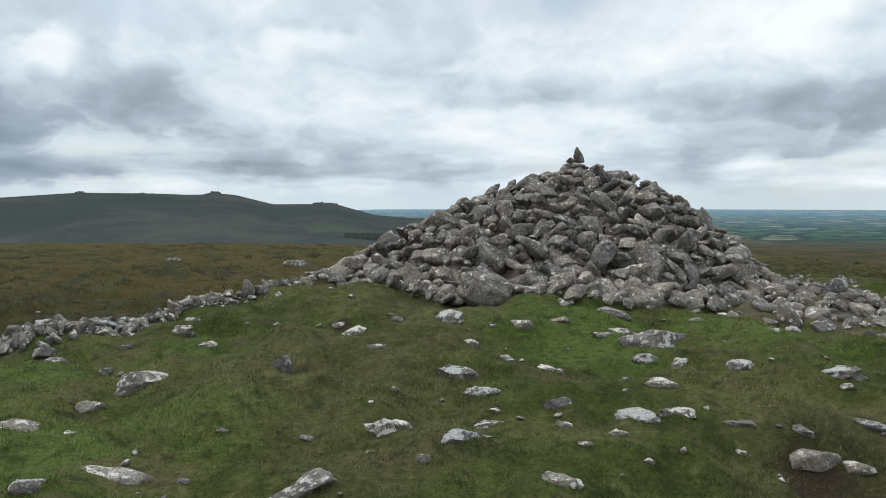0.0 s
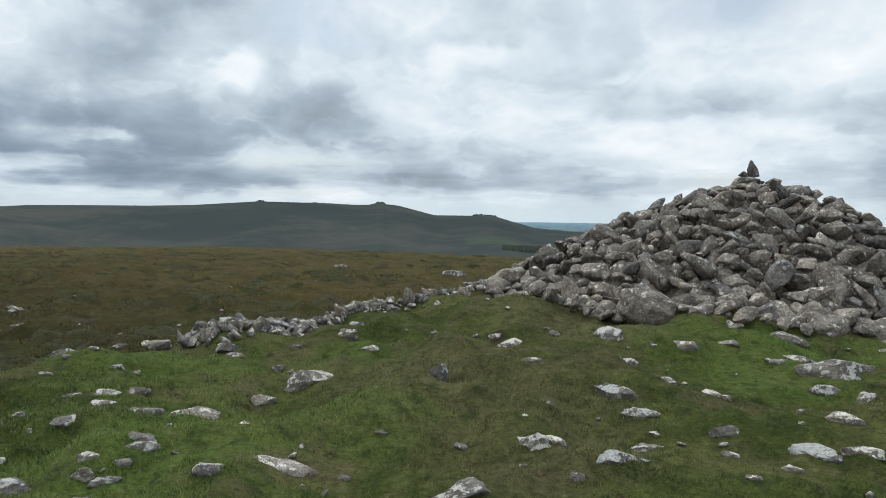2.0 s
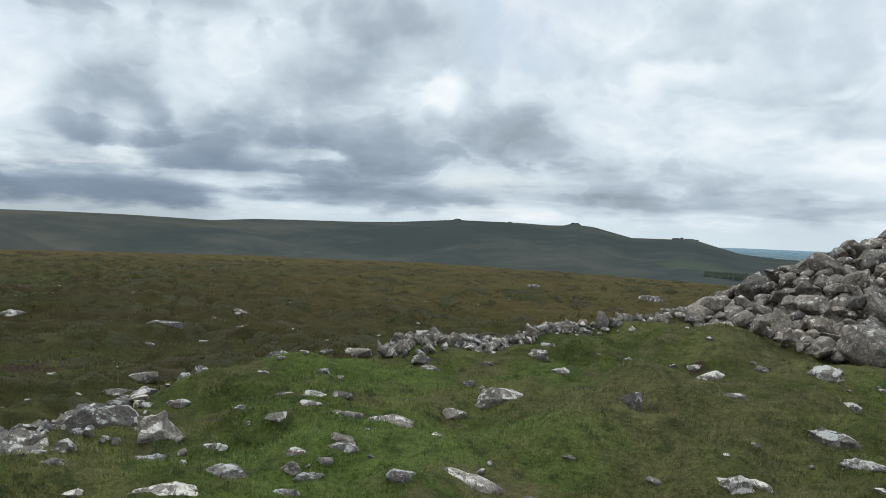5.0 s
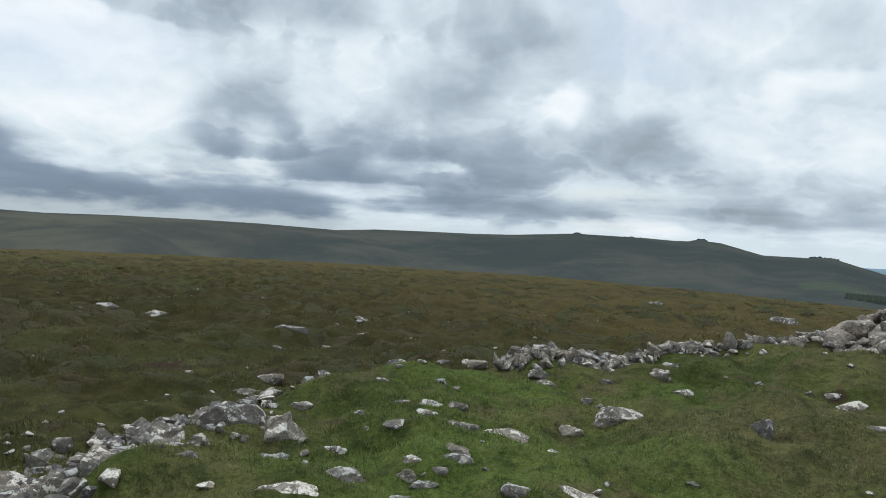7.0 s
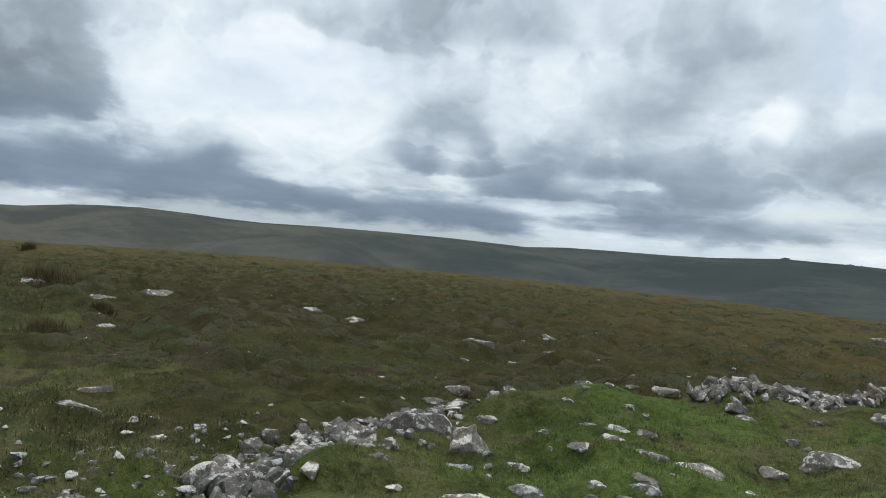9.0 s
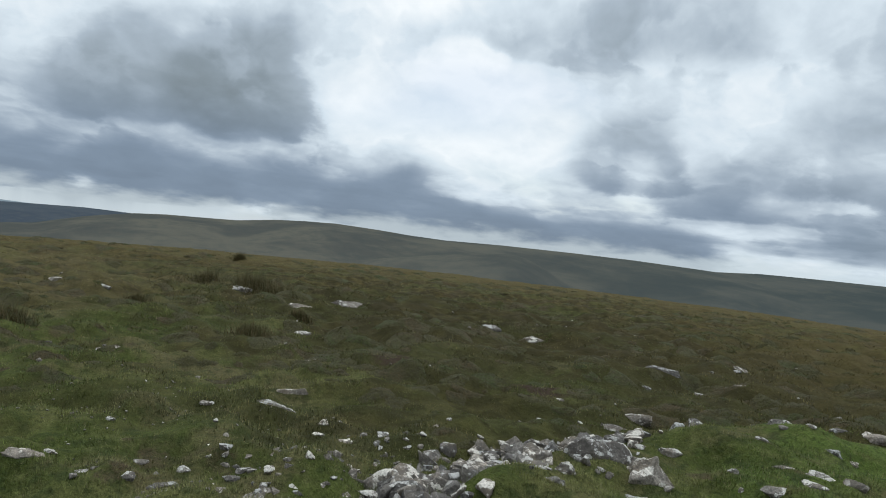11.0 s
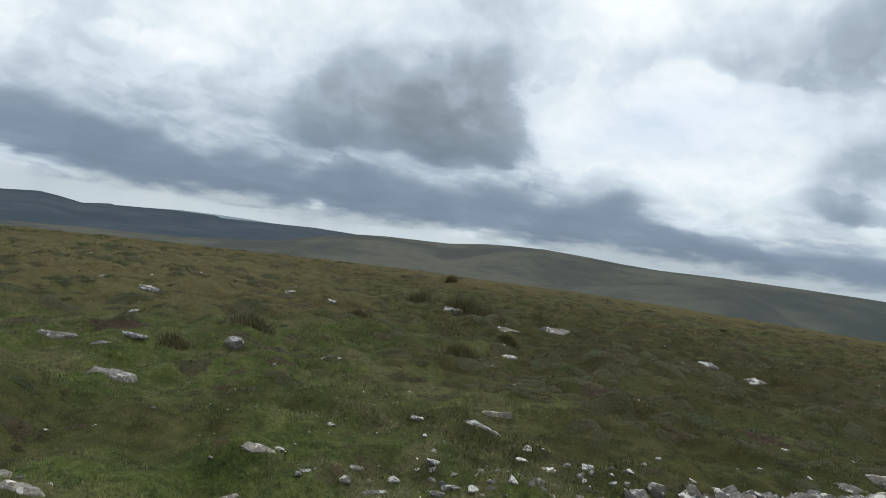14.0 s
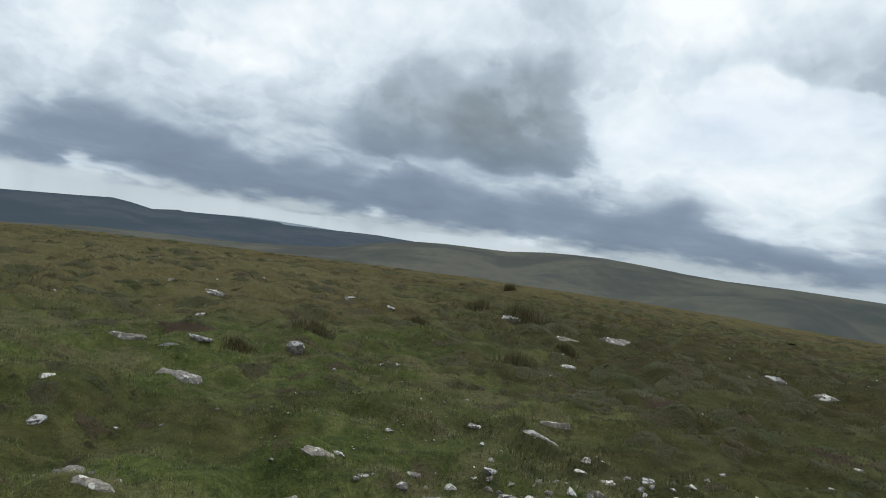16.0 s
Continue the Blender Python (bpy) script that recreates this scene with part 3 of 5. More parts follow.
def land(x, y, rough=True):
    """Height of the moor at x, y."""
    x, y = np.asarray(x, float), np.asarray(y, float)
    d, az = np.hypot(x, y), np.degrees(np.arctan2(-x, y))
    h = EYE + 0.25
    k = np.tan(np.radians(np.interp(az, *BROW))) ** 2 / (4 * h)
    deep = np.interp(az, [-40, 5, 45, 120, 160], [52, 58, 130, 130, 60])
    z = -0.25 - deep * (1 - np.exp(-k * d * d / deep))
    edge = np.interp(az, *RING)
    z = z + 0.25 * step(0.8, -0.5, d - edge)
    z = z + 0.10 * np.exp(-(((d - edge + 0.9) / 0.8) ** 2)) * step(4.0, 6.0, edge)
    z = z + 0.11 * np.exp(-(((d - edge) / 0.45) ** 2)) * step(5, 9, az) * step(34, 29, az)
    z = z + 0.42 * np.exp(-(((x - 2.2) ** 2 + (y - 13.0) ** 2) / 28.0))
    z = z + 0.14 * np.exp(-(((x + 1.4) / 1.6) ** 2 + ((y - 8.6) / 2.0) ** 2))
    z = z + 0.17 * np.exp(-(((x + 0.6) / 1.3) ** 2 + ((y - 10.6) / 1.1) ** 2))
    z = z - 0.12 * np.exp(-(((x - 1.6) / 1.6) ** 2 + ((y - 8.0) / 1.3) ** 2))
    z = z - 0.30 * np.exp(-(((x - 3.0) / 1.5) ** 2 + ((y - 4.2) / 1.3) ** 2))
    z = z - 0.10 * np.exp(-(((x + 3.4) / 0.8) ** 2 + ((y - 7.3) / 1.5) ** 2))
    if rough:
        fade = np.exp(-d / 60.0) + 0.15
        z = z + fade * (0.24 * value_noise(x, y, 0.7, 3) + 0.22 * value_noise(x, y, 1.9, 5) + 0.08 * value_noise(x, y, 4.1, 9) + 0.02 * value_noise(x, y, 7.3, 10) * np.exp(-d / 15.0))
        out = step(7, 22, d) * np.exp(-d / 90.0)
        z = z + out * (0.30 * value_noise(x, y, 0.22, 11) + 0.22 * value_noise(x, y, 0.6, 13) + 0.17 * value_noise(x, y, 1.5, 14) + 0.11 * value_noise(x, y, 3.3, 15))
    return z


def land_at(x, y, rough=True):
    return float(land(np.array([x]), np.array([y]), rough)[0])


def mesh_of(name, verts, faces, mat, smooth=True):
    me = bpy.data.meshes.new(name)
    verts, faces = np.asarray(verts, np.float32), np.asarray(faces, np.int32)
    me.vertices.add(len(verts))
    me.vertices.foreach_set("co", verts.ravel())
    k = faces.shape[1]
    me.loops.add(faces.size)
    me.loops.foreach_set("vertex_index", faces.ravel())
    me.polygons.add(len(faces))
    me.polygons.foreach_set("loop_start", np.arange(0, faces.size, k, dtype=np.int32))
    if smooth:
        me.polygons.foreach_set("use_smooth", np.ones(len(faces), bool))
    me.update(calc_edges=True)
    me.materials.append(mat)
    return me


def sheet(rows, cols, wrap):
    """Quads of a grid of rows x cols points; wrap joins the last column to the first."""
    c = cols if wrap else cols - 1
    i, j = np.meshgrid(np.arange(rows - 1), np.arange(c), indexing="ij")
    a, b = i * cols + j, i * cols + (j + 1) % cols
    return np.stack([a, a + cols, b + cols, b], -1).reshape(-1, 4)


def make_ground():
    az = np.concatenate([np.arange(-40, 126, 0.28), np.arange(126, 320, 2.5)])
    d = np.concatenate([[0.002], np.geomspace(0.6, 3.2, 14)[:-1], np.geomspace(3.2, 160, 330)[:-1], np.geomspace(160, 4700, 90)])
    D, A = np.meshgrid(d, np.radians(az), indexing="ij")
    x, y = -D * np.sin(A), D * np.cos(A)
    z = land(x, y)
    me = mesh_of("ground", np.stack([x, y, z], -1).reshape(-1, 3), sheet(len(d), len(az), True), M_GROUND)
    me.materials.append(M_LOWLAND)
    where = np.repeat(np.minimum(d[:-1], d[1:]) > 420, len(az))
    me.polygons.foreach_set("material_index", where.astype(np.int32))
    share = me.attributes.new("turf", "FLOAT", "POINT")
    share.data.foreach_set("value", turf_share(x, y).ravel().astype(np.float32))
    return tagged(new("ground", me), "rough green turf and brown heath on a broad hilltop", "ground", kind="structure")


make_ground()


def far_hill(name, mat, label, skyline, distance, front, rough=1.0, seed=1):
    """A far hill: its skyline as heights (degrees) over bearings, at a distance; the near slope runs down over front metres."""
    az = np.arange(skyline[0][0], skyline[0][-1] + 0.01, 0.15)
    u = np.linspace(-1.0, 0.35, 60)
    U, A = np.meshgrid(u, az, indexing="ij")
    D = distance + np.where(U < 0, U * front, U * 700)
    crest = EYE + distance * np.tan(np.radians(np.interp(az, *skyline)))[None, :]
    fall = np.where(U < 0, step(-1.0, 0.08, U) / step(-1.0, 0.08, np.array(0.0)), 1 - step(0, 0.5, U))
    foot = -np.interp(az, [-10, 5, 45], [58, 64, 134])[None, :]
    x, y = -D * np.sin(np.radians(A)), D * np.cos(np.radians(A))
    z = foot + (crest - foot) * fall
    wave = value_noise(x, y, 0.004, seed) * 16 + value_noise(x, y, 0.013, seed + 3) * 6 + value_noise(x, y, 0.04, seed + 5) * 1.6
    z = z + rough * wave * np.clip(-U * 4, 0, 1) * np.clip(1.2 + U, 0, 1)
    me = mesh_of(name, np.stack([x, y, z], -1).reshape(-1, 3), sheet(len(u), len(az), False), mat)
    return tagged(new(name, me), label, "hill", kind="structure")


TOR_RIDGE = ([-2, 0, 1.5, 2.7, 3.7, 5.2, 5.9, 7.0, 8.1, 8.4, 8.7, 9.2, 10.0, 12.9, 14.2, 15.7, 16.6, 16.9, 17.4, 18.0, 19.1, 21, 22.9, 25.6, 26.1, 26.4, 31, 34, 39, 41.6, 45, 50, 58],
             [-2.2, -1.7, -1.42, -1.38, -1.3, -1.17, -0.97, -0.68, -0.36, -0.26, -0.29, -0.24, -0.31, -0.32, 0.0, 0.38, 0.46, 0.58, 0.56, 0.40, 0.38, 0.46, 0.48, 0.50, 0.56, 0.5, 0.15, 0.05, 0.0, -0.05, -0.3, -1.2, -4.0])
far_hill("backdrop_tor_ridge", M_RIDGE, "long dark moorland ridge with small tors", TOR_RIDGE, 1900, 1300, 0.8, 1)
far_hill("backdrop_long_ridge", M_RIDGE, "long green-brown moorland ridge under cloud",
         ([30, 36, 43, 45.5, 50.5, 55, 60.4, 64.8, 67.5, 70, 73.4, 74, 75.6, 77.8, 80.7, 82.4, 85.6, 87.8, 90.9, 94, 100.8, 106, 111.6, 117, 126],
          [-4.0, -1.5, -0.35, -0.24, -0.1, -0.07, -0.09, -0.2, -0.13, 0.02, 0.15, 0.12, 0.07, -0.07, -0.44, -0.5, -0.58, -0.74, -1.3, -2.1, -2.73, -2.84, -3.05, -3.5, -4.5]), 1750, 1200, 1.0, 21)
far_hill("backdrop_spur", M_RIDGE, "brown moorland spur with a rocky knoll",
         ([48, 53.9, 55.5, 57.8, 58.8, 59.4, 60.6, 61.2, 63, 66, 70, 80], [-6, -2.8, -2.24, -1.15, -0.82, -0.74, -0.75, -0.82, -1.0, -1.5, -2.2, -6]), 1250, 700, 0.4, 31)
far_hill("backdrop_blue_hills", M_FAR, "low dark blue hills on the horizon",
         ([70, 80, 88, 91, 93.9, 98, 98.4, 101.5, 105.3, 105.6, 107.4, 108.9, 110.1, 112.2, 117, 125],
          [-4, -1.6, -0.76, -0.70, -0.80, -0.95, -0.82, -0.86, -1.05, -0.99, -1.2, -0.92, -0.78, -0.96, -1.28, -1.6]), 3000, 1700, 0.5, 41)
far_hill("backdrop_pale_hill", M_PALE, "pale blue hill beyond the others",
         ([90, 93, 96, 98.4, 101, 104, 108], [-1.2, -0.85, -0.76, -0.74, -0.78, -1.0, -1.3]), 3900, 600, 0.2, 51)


# ---- stones ----
def part(name, me, parent, m, label="", kind=""):
    """One mesh as a part under a thing or a part."""
    ob = new(name, me)
    ob.parent = parent
    ob.matrix_basis = m
    return tagged(ob, label, kind=kind)


def stone_form(seed, corners=15, soft=0.05, fine=1, block=3.2, rough=0.022, points=()):
    """Points and faces of an angular, worn stone about 1 across: a block with chipped corners and rounded edges."""
    r = np.random.RandomState(seed)
    bm = bmesh.new()
    for _ in range(corners):
        v = r.normal(size=3)
        v /= (np.abs(v) ** block).sum() ** (1 / block)
        v *= 0.5 * r.uniform(0.86, 1.0)
        v[0] *= 1 - 0.25 * (r.uniform() < 0.2)
        bm.verts.new(v)
    for v in points:
        bm.verts.new(v)
    hull = bmesh.ops.convex_hull(bm, input=bm.verts)
    bmesh.ops.delete(bm, geom=[e for e in hull["geom_interior"] if isinstance(e, bmesh.types.BMVert)], context="VERTS")
    bmesh.ops.dissolve_limit(bm, angle_limit=radians(14), verts=bm.verts, edges=bm.edges)
    if soft:
        bmesh.ops.bevel(bm, geom=bm.edges[:], offset=soft, segments=2 if fine else 1, profile=0.6, affect="EDGES", clamp_overlap=True)
    bmesh.ops.triangulate(bm, faces=bm.faces[:])
    for k in range(fine):
        long = [e for e in bm.edges if e.calc_length() > 0.16 / (k + 1)]
        bmesh.ops.subdivide_edges(bm, edges=long, cuts=1)
        bmesh.ops.triangulate(bm, faces=bm.faces[:])
    v = np.array([q.co[:] for q in bm.verts])
    bm.verts.index_update()
    f = np.array([[q.index for q in w.verts] for w in bm.faces])
    bm.free()
    lump = np.zeros(len(v))
    for scale, gain in ((5.0, 1.0), (11.0, 0.7), (23.0, 0.4)):
        for k in range(3):
            lump += gain * np.sin(v @ (r.normal(size=3) * scale) + r.uniform(0, 6.28)) / 2
    size = np.linalg.norm(v, axis=1, keepdims=True)
    return v * (1 + rough * lump[:, None] / np.maximum(size, 0.2)), f


def spin(r, tilt=0.35):
    return Euler((r.normal() * tilt, r.normal() * tilt, r.uniform(0, 6.28))).to_matrix().to_4x4()


FORMS = [stone_form(100 + i, 15 + i % 8, 0.055, 1, 4.0, 0.018) for i in range(30)]
PLAIN_FORMS = [stone_form(100 + i, 14 + i % 8, 0.05, 0, 4.5) for i in range(30)]
CAIRN_MESHES = [mesh_of("stone", v, f, M_CAIRN) for v, f in FORMS]
GREY_MESHES = [mesh_of("stone", v, f, M_GREYROCK) for v, f in FORMS]


def joined(forms, matrices, name, mat):
    vs, fs, n = [], [], 0
    for (v, f), m in zip(forms, matrices):
        a = np.array(m)
        vs.append(v @ a[:3, :3].T + a[:3, 3])
        fs.append(f + n)
        n += len(v)
    return mesh_of(name, np.concatenate(vs), np.concatenate(fs), mat)


# ---- the cairn ----
TURN = radians(-10.17)
RIGHT, AWAY = Vector((math.cos(TURN), math.sin(TURN), 0)), Vector((-math.sin(TURN), math.cos(TURN), 0))
REACH = ([-180, -135, -90, -45, 0, 45, 90, 135, 180], [4.8, 4.1, 3.5, 3.4, 3.5, 3.5, 3.7, 4.2, 4.8])
BULGE = ([-180, -90, 0, 90, 180], [1.35, 1.3, 1.75, 1.4, 1.35])
FOOT, CROWN = 0.25, 2.0


def heap(a, b):
    """Height of the heap's skin at a metres to the right and b metres away of its middle."""
    th = math.degrees(math.atan2(b, a))
    u = math.hypot(a, b) / float(np.interp(th, *REACH))
    return FOOT + CROWN * (1 - min(u, 1.2) ** float(np.interp(th, *BULGE)))


def heap_place(a, b, z):
    p = Vector((*CAIRN, 0)) + RIGHT * a + AWAY * b
    u = math.hypot(a, b) / float(np.interp(math.degrees(math.atan2(b, a)), *REACH))
    rim, turf = min(max((u - 0.78) / 0.26, 0.0), 1.0), land_at(p.x, p.y)
    return Vector((p.x, p.y, max(z + (turf + 0.10 - z) * rim * rim, turf + 0.03)))


def heap_turn(a, b):
    e = 0.1
    n = (RIGHT * (heap(a - e, b) - heap(a + e, b)) + AWAY * (heap(a, b - e) - heap(a, b + e)) + Vector((0, 0, 2 * e))).normalized()
    return Vector((0, 0, 1)).rotation_difference(n.lerp(Vector((0, 0, 1)), 0.5)).to_matrix().to_4x4()


def make_cairn():
    r = np.random.RandomState(7)
    cairn = new("cairn")
    tagged(cairn, "conical heap of weathered grey granite stones on the hilltop", "cairn")
    cairn.matrix_basis = pose(*CAIRN, land_at(*CAIRN, False))
    back = cairn.matrix_basis.inverted()
    spots = []

    def free(a, b, s, tight):
        q = np.array(spots)
        return bool(((a - q[:, 0]) ** 2 + (b - q[:, 1]) ** 2 > (tight * (s + q[:, 2])) ** 2).all())

    chosen = []
    # the large blocks first
    for a, b, s in ((-1.05, -3.35, 0.52), (-3.35, -0.9, 0.55), (-3.75, -1.55, 0.42)):
        spots.append((a, b, s))
    for size, tries, tight in ((0.25, 14, 0.95), (0.21, 90, 0.9), (0.17, 700, 0.86), (0.14, 3000, 0.84), (0.11, 8000, 0.80), (0.08, 9000, 0.80)):
        for _ in range(tries):
            th, u = r.uniform(-180, 180), math.sqrt(r.uniform(0, 1.10))
            rad = u * float(np.interp(th, *REACH))
            a, b = rad * math.cos(radians(th)), rad * math.sin(radians(th))
            s = size * r.uniform(0.85, 1.15)
            if u > 1.0 and r.uniform() < 0.5 or not free(a, b, s, tight):
                continue
            spots.append((a, b, s))
            chosen.append((a, b, s))
    near, rest = [], []
    for a, b, s in chosen:
        long, wide, thick = s * r.uniform(2.1, 3.4), s * r.uniform(1.4, 2.0), s * r.uniform(0.8, 1.5)
        sink = heap(a, b) - 0.10 + r.uniform(-0.05, 0.05)
        m = Matrix.Translation(heap_place(a, b, sink)) @ heap_turn(a, b) @ spin(r, 0.42) @ Matrix.Diagonal((long, wide, thick, 1))
        (near if b < 0.4 else rest).append((m, r.randint(len(FORMS)), a, b))
    near.sort(key=lambda q: q[3])
    for m, i, a, b in near[:520]:
        part("stone", CAIRN_MESHES[i], cairn, back @ m)
    rest += near[520:]
    # stones of the layer below, and the far side
    for _ in range(800):
        th, u = r.uniform(-180, 180), math.sqrt(r.uniform(0, 1.0))
        rad = u * float(np.interp(th, *REACH))
        a, b = rad * math.cos(radians(th)), rad * math.sin(radians(th))
        s = r.uniform(0.22, 0.42)
        m = Matrix.Translation(heap_place(a, b, heap(a, b) - 0.36)) @ heap_turn(a, b) @ spin(r, 0.5) @ Matrix.Diagonal((s * 1.25, s, s * 0.8, 1))
        rest.append((m, r.randint(len(FORMS)), a, b))
    part("inner_stone", joined([PLAIN_FORMS[q[1]] for q in rest], [back @ q[0] for q in rest], "inner_stone", M_CAIRN), cairn, Matrix(), kind="stuff")
    # core that closes the heap
    th = np.radians(np.arange(0, 360, 8))
    us = np.linspace(0.0, 1.0, 12)
    ring = np.array([[Vector((*CAIRN, 0)) + (RIGHT * math.cos(t) + AWAY * math.sin(t)) * (u * float(np.interp((math.degrees(t) + 180) % 360 - 180, *REACH))) for t in th] for u in us])
    ring[:, :, 2] = (FOOT - 0.45 + CROWN * (1 - us ** 1.3))[:, None]
    core = mesh_of("core", ring.reshape(-1, 3), sheet(len(us), len(th), True), M_CAIRN)
    part("core", core, cairn, back)

    def big(seed, a, b, z, yaw, dims, tilt=(0, 0), label="", corners=16, soft=0.07, block=3.2):
        v, f = stone_form(seed, corners, soft, 2, block)
        m = Matrix.Translation(heap_place(a, b, z)) @ pose(0, 0, 0, tilt[0], tilt[1], yaw - 10.17) @ Matrix.Diagonal((*dims, 1))
        part("boulder", mesh_of("boulder", v, f, M_CAIRN), cairn, back @ m, label)

    big(501, -1.2, -3.75, 0.24, -8, (0.90, 0.60, 0.52), (0, 10), "large rounded grey boulder at the foot", 70, 0.08, 2.3)
    big(502, -3.25, -1.0, 0.86, 8, (0.95, 0.5, 0.42), (8, -20), "long lichened block")
    big(503, -3.75, -1.5, 0.5, 0, (0.75, 0.5, 0.36), (0, -20))
    big(506, 0.02, 0.0, 2.06, 70, (0.62, 0.52, 0.26), (3, -4))
    big(507, -0.30, -0.12, 1.97, 15, (0.50, 0.38, 0.24), (0, 12))
    big(508, 0.32, -0.10, 1.98, -20, (0.48, 0.36, 0.22), (0, -10))
    big(504, 0.0, 0.0, 2.22, 20, (0.40, 0.34, 0.14), (0, 4), "flat stone under the top")
    v, f = stone_form(505, 0, 0.05, 2, points=[(0.5 * math.cos(q), 0.5 * math.sin(q), -0.5) for q in (0, 1.3, 2.5, 3.8, 5.1)]
                      + [(0.5, 0.1, -0.1), (-0.42, 0.2, 0.0), (-0.3, -0.4, 0.1), (0.2, -0.45, 0.05), (0.12, 0.1, 0.5), (-0.1, 0.02, 0.46), (0.3, 0.25, 0.2)])
    m = Matrix.Translation(heap_place(0.03, 0.0, 2.42)) @ pose(0, 0, 0, 0, -12, 10) @ Matrix.Diagonal((0.20, 0.18, 0.30, 1))
    part("top_stone", mesh_of("top_stone", v, f, M_CAIRN), cairn, back @ m, "pointed stone set upright on top")
    m = Matrix.Translation(heap_place(-0.12, -0.03, 2.33)) @ pose(0, 0, 0, 10, 14, 40) @ Matrix.Diagonal((0.18, 0.15, 0.11, 1))
    part("prop_stone", CAIRN_MESHES[4], cairn, back @ m, "small stone that props the pointed one")


make_cairn()


# ---- stones in the turf ----
TURF_FORMS = [stone_form(300 + i, 24 + i % 9, 0.09, 2, 2.8, 0.055) for i in range(26)]
PALE_MESHES = [mesh_of("turf_stone", v, f, M_TURFROCK) for v, f in TURF_FORMS]
SLAB_FORMS = [stone_form(340 + i, 20 + i % 6, 0.08, 2, 3.4, 0.035) for i in range(16)]
DULL_MESHES = [mesh_of("turf_stone", v, f, M_GREYROCK) for v, f in SLAB_FORMS]
R_TURF = np.random.RandomState(21)
COLLARS = []


def turf_stone(x, y, long, high, yaw=0.0, pale=True, out=0.40, label="", tilt=0.0, slim=0.0):
    """A stone sunk in the turf: long metres across, high metres showing, long side turned yaw degrees from the line of x; slim: its breadth as a share of its length."""
    r = R_TURF
    high = max(high * (0.75 if high < 0.13 else 1.0), 0.015 + 0.05 * long)
    thick = max(high / out, 0.42 * long)
    long = long / max(0.88, math.sqrt(1 - (1 - 2 * high / thick) ** 2))
    m = Matrix.Translation((x, y, land_at(x, y) + high - thick * 0.5)) @ pose(0, 0, 0, r.normal() * 8, tilt + r.normal() * 6, yaw)
    m = m @ Matrix.Diagonal((long, long * (slim or r.uniform(0.42, 0.68)), thick, 1))
    COLLARS.append((x, y, long, yaw))
    forms = PALE_MESHES if pale else DULL_MESHES
    ob = new("turf_stone", forms[r.randint(len(forms))])
    ob.matrix_basis = m
    label = label or ("grey granite stone with white lichen sunk in turf" if pale else "dull grey granite stone half sunk in turf")
    return tagged(ob, label, "stone", "stones sunk in the turf")


turf_stone(0.08, 8.34, 0.41, 0.12, 2)
turf_stone(0.26, 7.51, 0.26, 0.07, -6)
turf_stone(0.21, 6.60, 0.49, 0.07, -19, False)
turf_stone(0.32, 6.00, 0.33, 0.04, 15)
turf_stone(-0.44, 5.04, 0.25, 0.09, -4)
turf_stone(-0.29, 5.13, 0.18, 0.06, 2)
turf_stone(-0.95, 5.06, 0.14, 0.03, -6, False)
turf_stone(0.14, 4.62, 0.34, 0.02, 11)
turf_stone(-0.12, 4.40, 0.13, 0.06, -10, False)
turf_stone(-0.80, 4.06, 0.42, 0.08, 39, False)
turf_stone(-1.93, 4.25, 0.54, 0.05, 0, tilt=6, slim=0.28)
turf_stone(-2.21, 3.83, 0.20, 0.06, 26)
turf_stone(-2.55, 6.28, 0.55, 0.11, 48, False, slim=0.45)
turf_stone(-1.36, 6.10, 0.24, 0.13, 20, True, slim=0.7, out=0.45, label="upright brown-grey knob of granite in the turf")
turf_stone(-2.83, 5.81, 0.26, 0.07, 39, False)
turf_stone(-3.05, 5.26, 0.56, 0.09, 22, False, slim=0.42)
turf_stone(-1.02, 8.43, 0.29, 0.07, 14)
turf_stone(-1.23, 8.66, 0.22, 0.03, 20, False)
turf_stone(-0.53, 8.67, 0.19, 0.06, -14, False)
turf_stone(-0.67, 7.00, 0.31, 0.03, -2, False)
turf_stone(-0.79, 10.88, 0.48, 0.11, -10)
turf_stone(-1.29, 12.06, 0.48, 0.10, -12, False)
turf_stone(0.84, 8.29, 0.33, 0.04, -3, False)
turf_stone(1.34, 8.57, 0.30, 0.07, -2, False)
turf_stone(0.54, 8.20, 0.12, 0.03, -18)
turf_stone(2.19, 7.72, 0.67, 0.14, -46, False)
turf_stone(2.04, 8.40, 0.43, 0.08, -26)
turf_stone(1.78, 8.21, 0.25, 0.05, -10)
turf_stone(2.76, 8.76, 0.38, 0.12, -6, False)
turf_stone(2.05, 7.29, 0.34, 0.08, -5)
turf_stone(1.74, 5.77, 0.27, 0.09, -1)
turf_stone(2.29, 7.07, 0.18, 0.08, -0)
turf_stone(2.75, 6.71, 0.30, 0.10, -15)
turf_stone(0.99, 6.87, 0.24, 0.04, -12)
turf_stone(1.08, 6.75, 0.12, 0.05, -28)
turf_stone(1.47, 5.89, 0.08, 0.04, 6, False)
turf_stone(1.43, 5.69, 0.08, 0.03, -3, False)
turf_stone(0.87, 5.57, 0.25, 0.08, -8, False)
turf_stone(0.87, 5.25, 0.18, 0.04, -27, False)
turf_stone(0.35, 5.42, 0.27, 0.04, -6, False)
turf_stone(1.41, 5.22, 0.32, 0.01, -29)
turf_stone(1.48, 5.11, 0.15, 0.04, -16)
turf_stone(1.21, 4.99, 0.15, 0.05, -7, False)
turf_stone(0.93, 4.74, 0.14, 0.02, -4, False)
turf_stone(2.15, 5.24, 0.23, 0.04, -6, False)
turf_stone(3.40, 6.21, 0.35, 0.04, -28)
turf_stone(3.35, 6.03, 0.16, 0.04, -23)
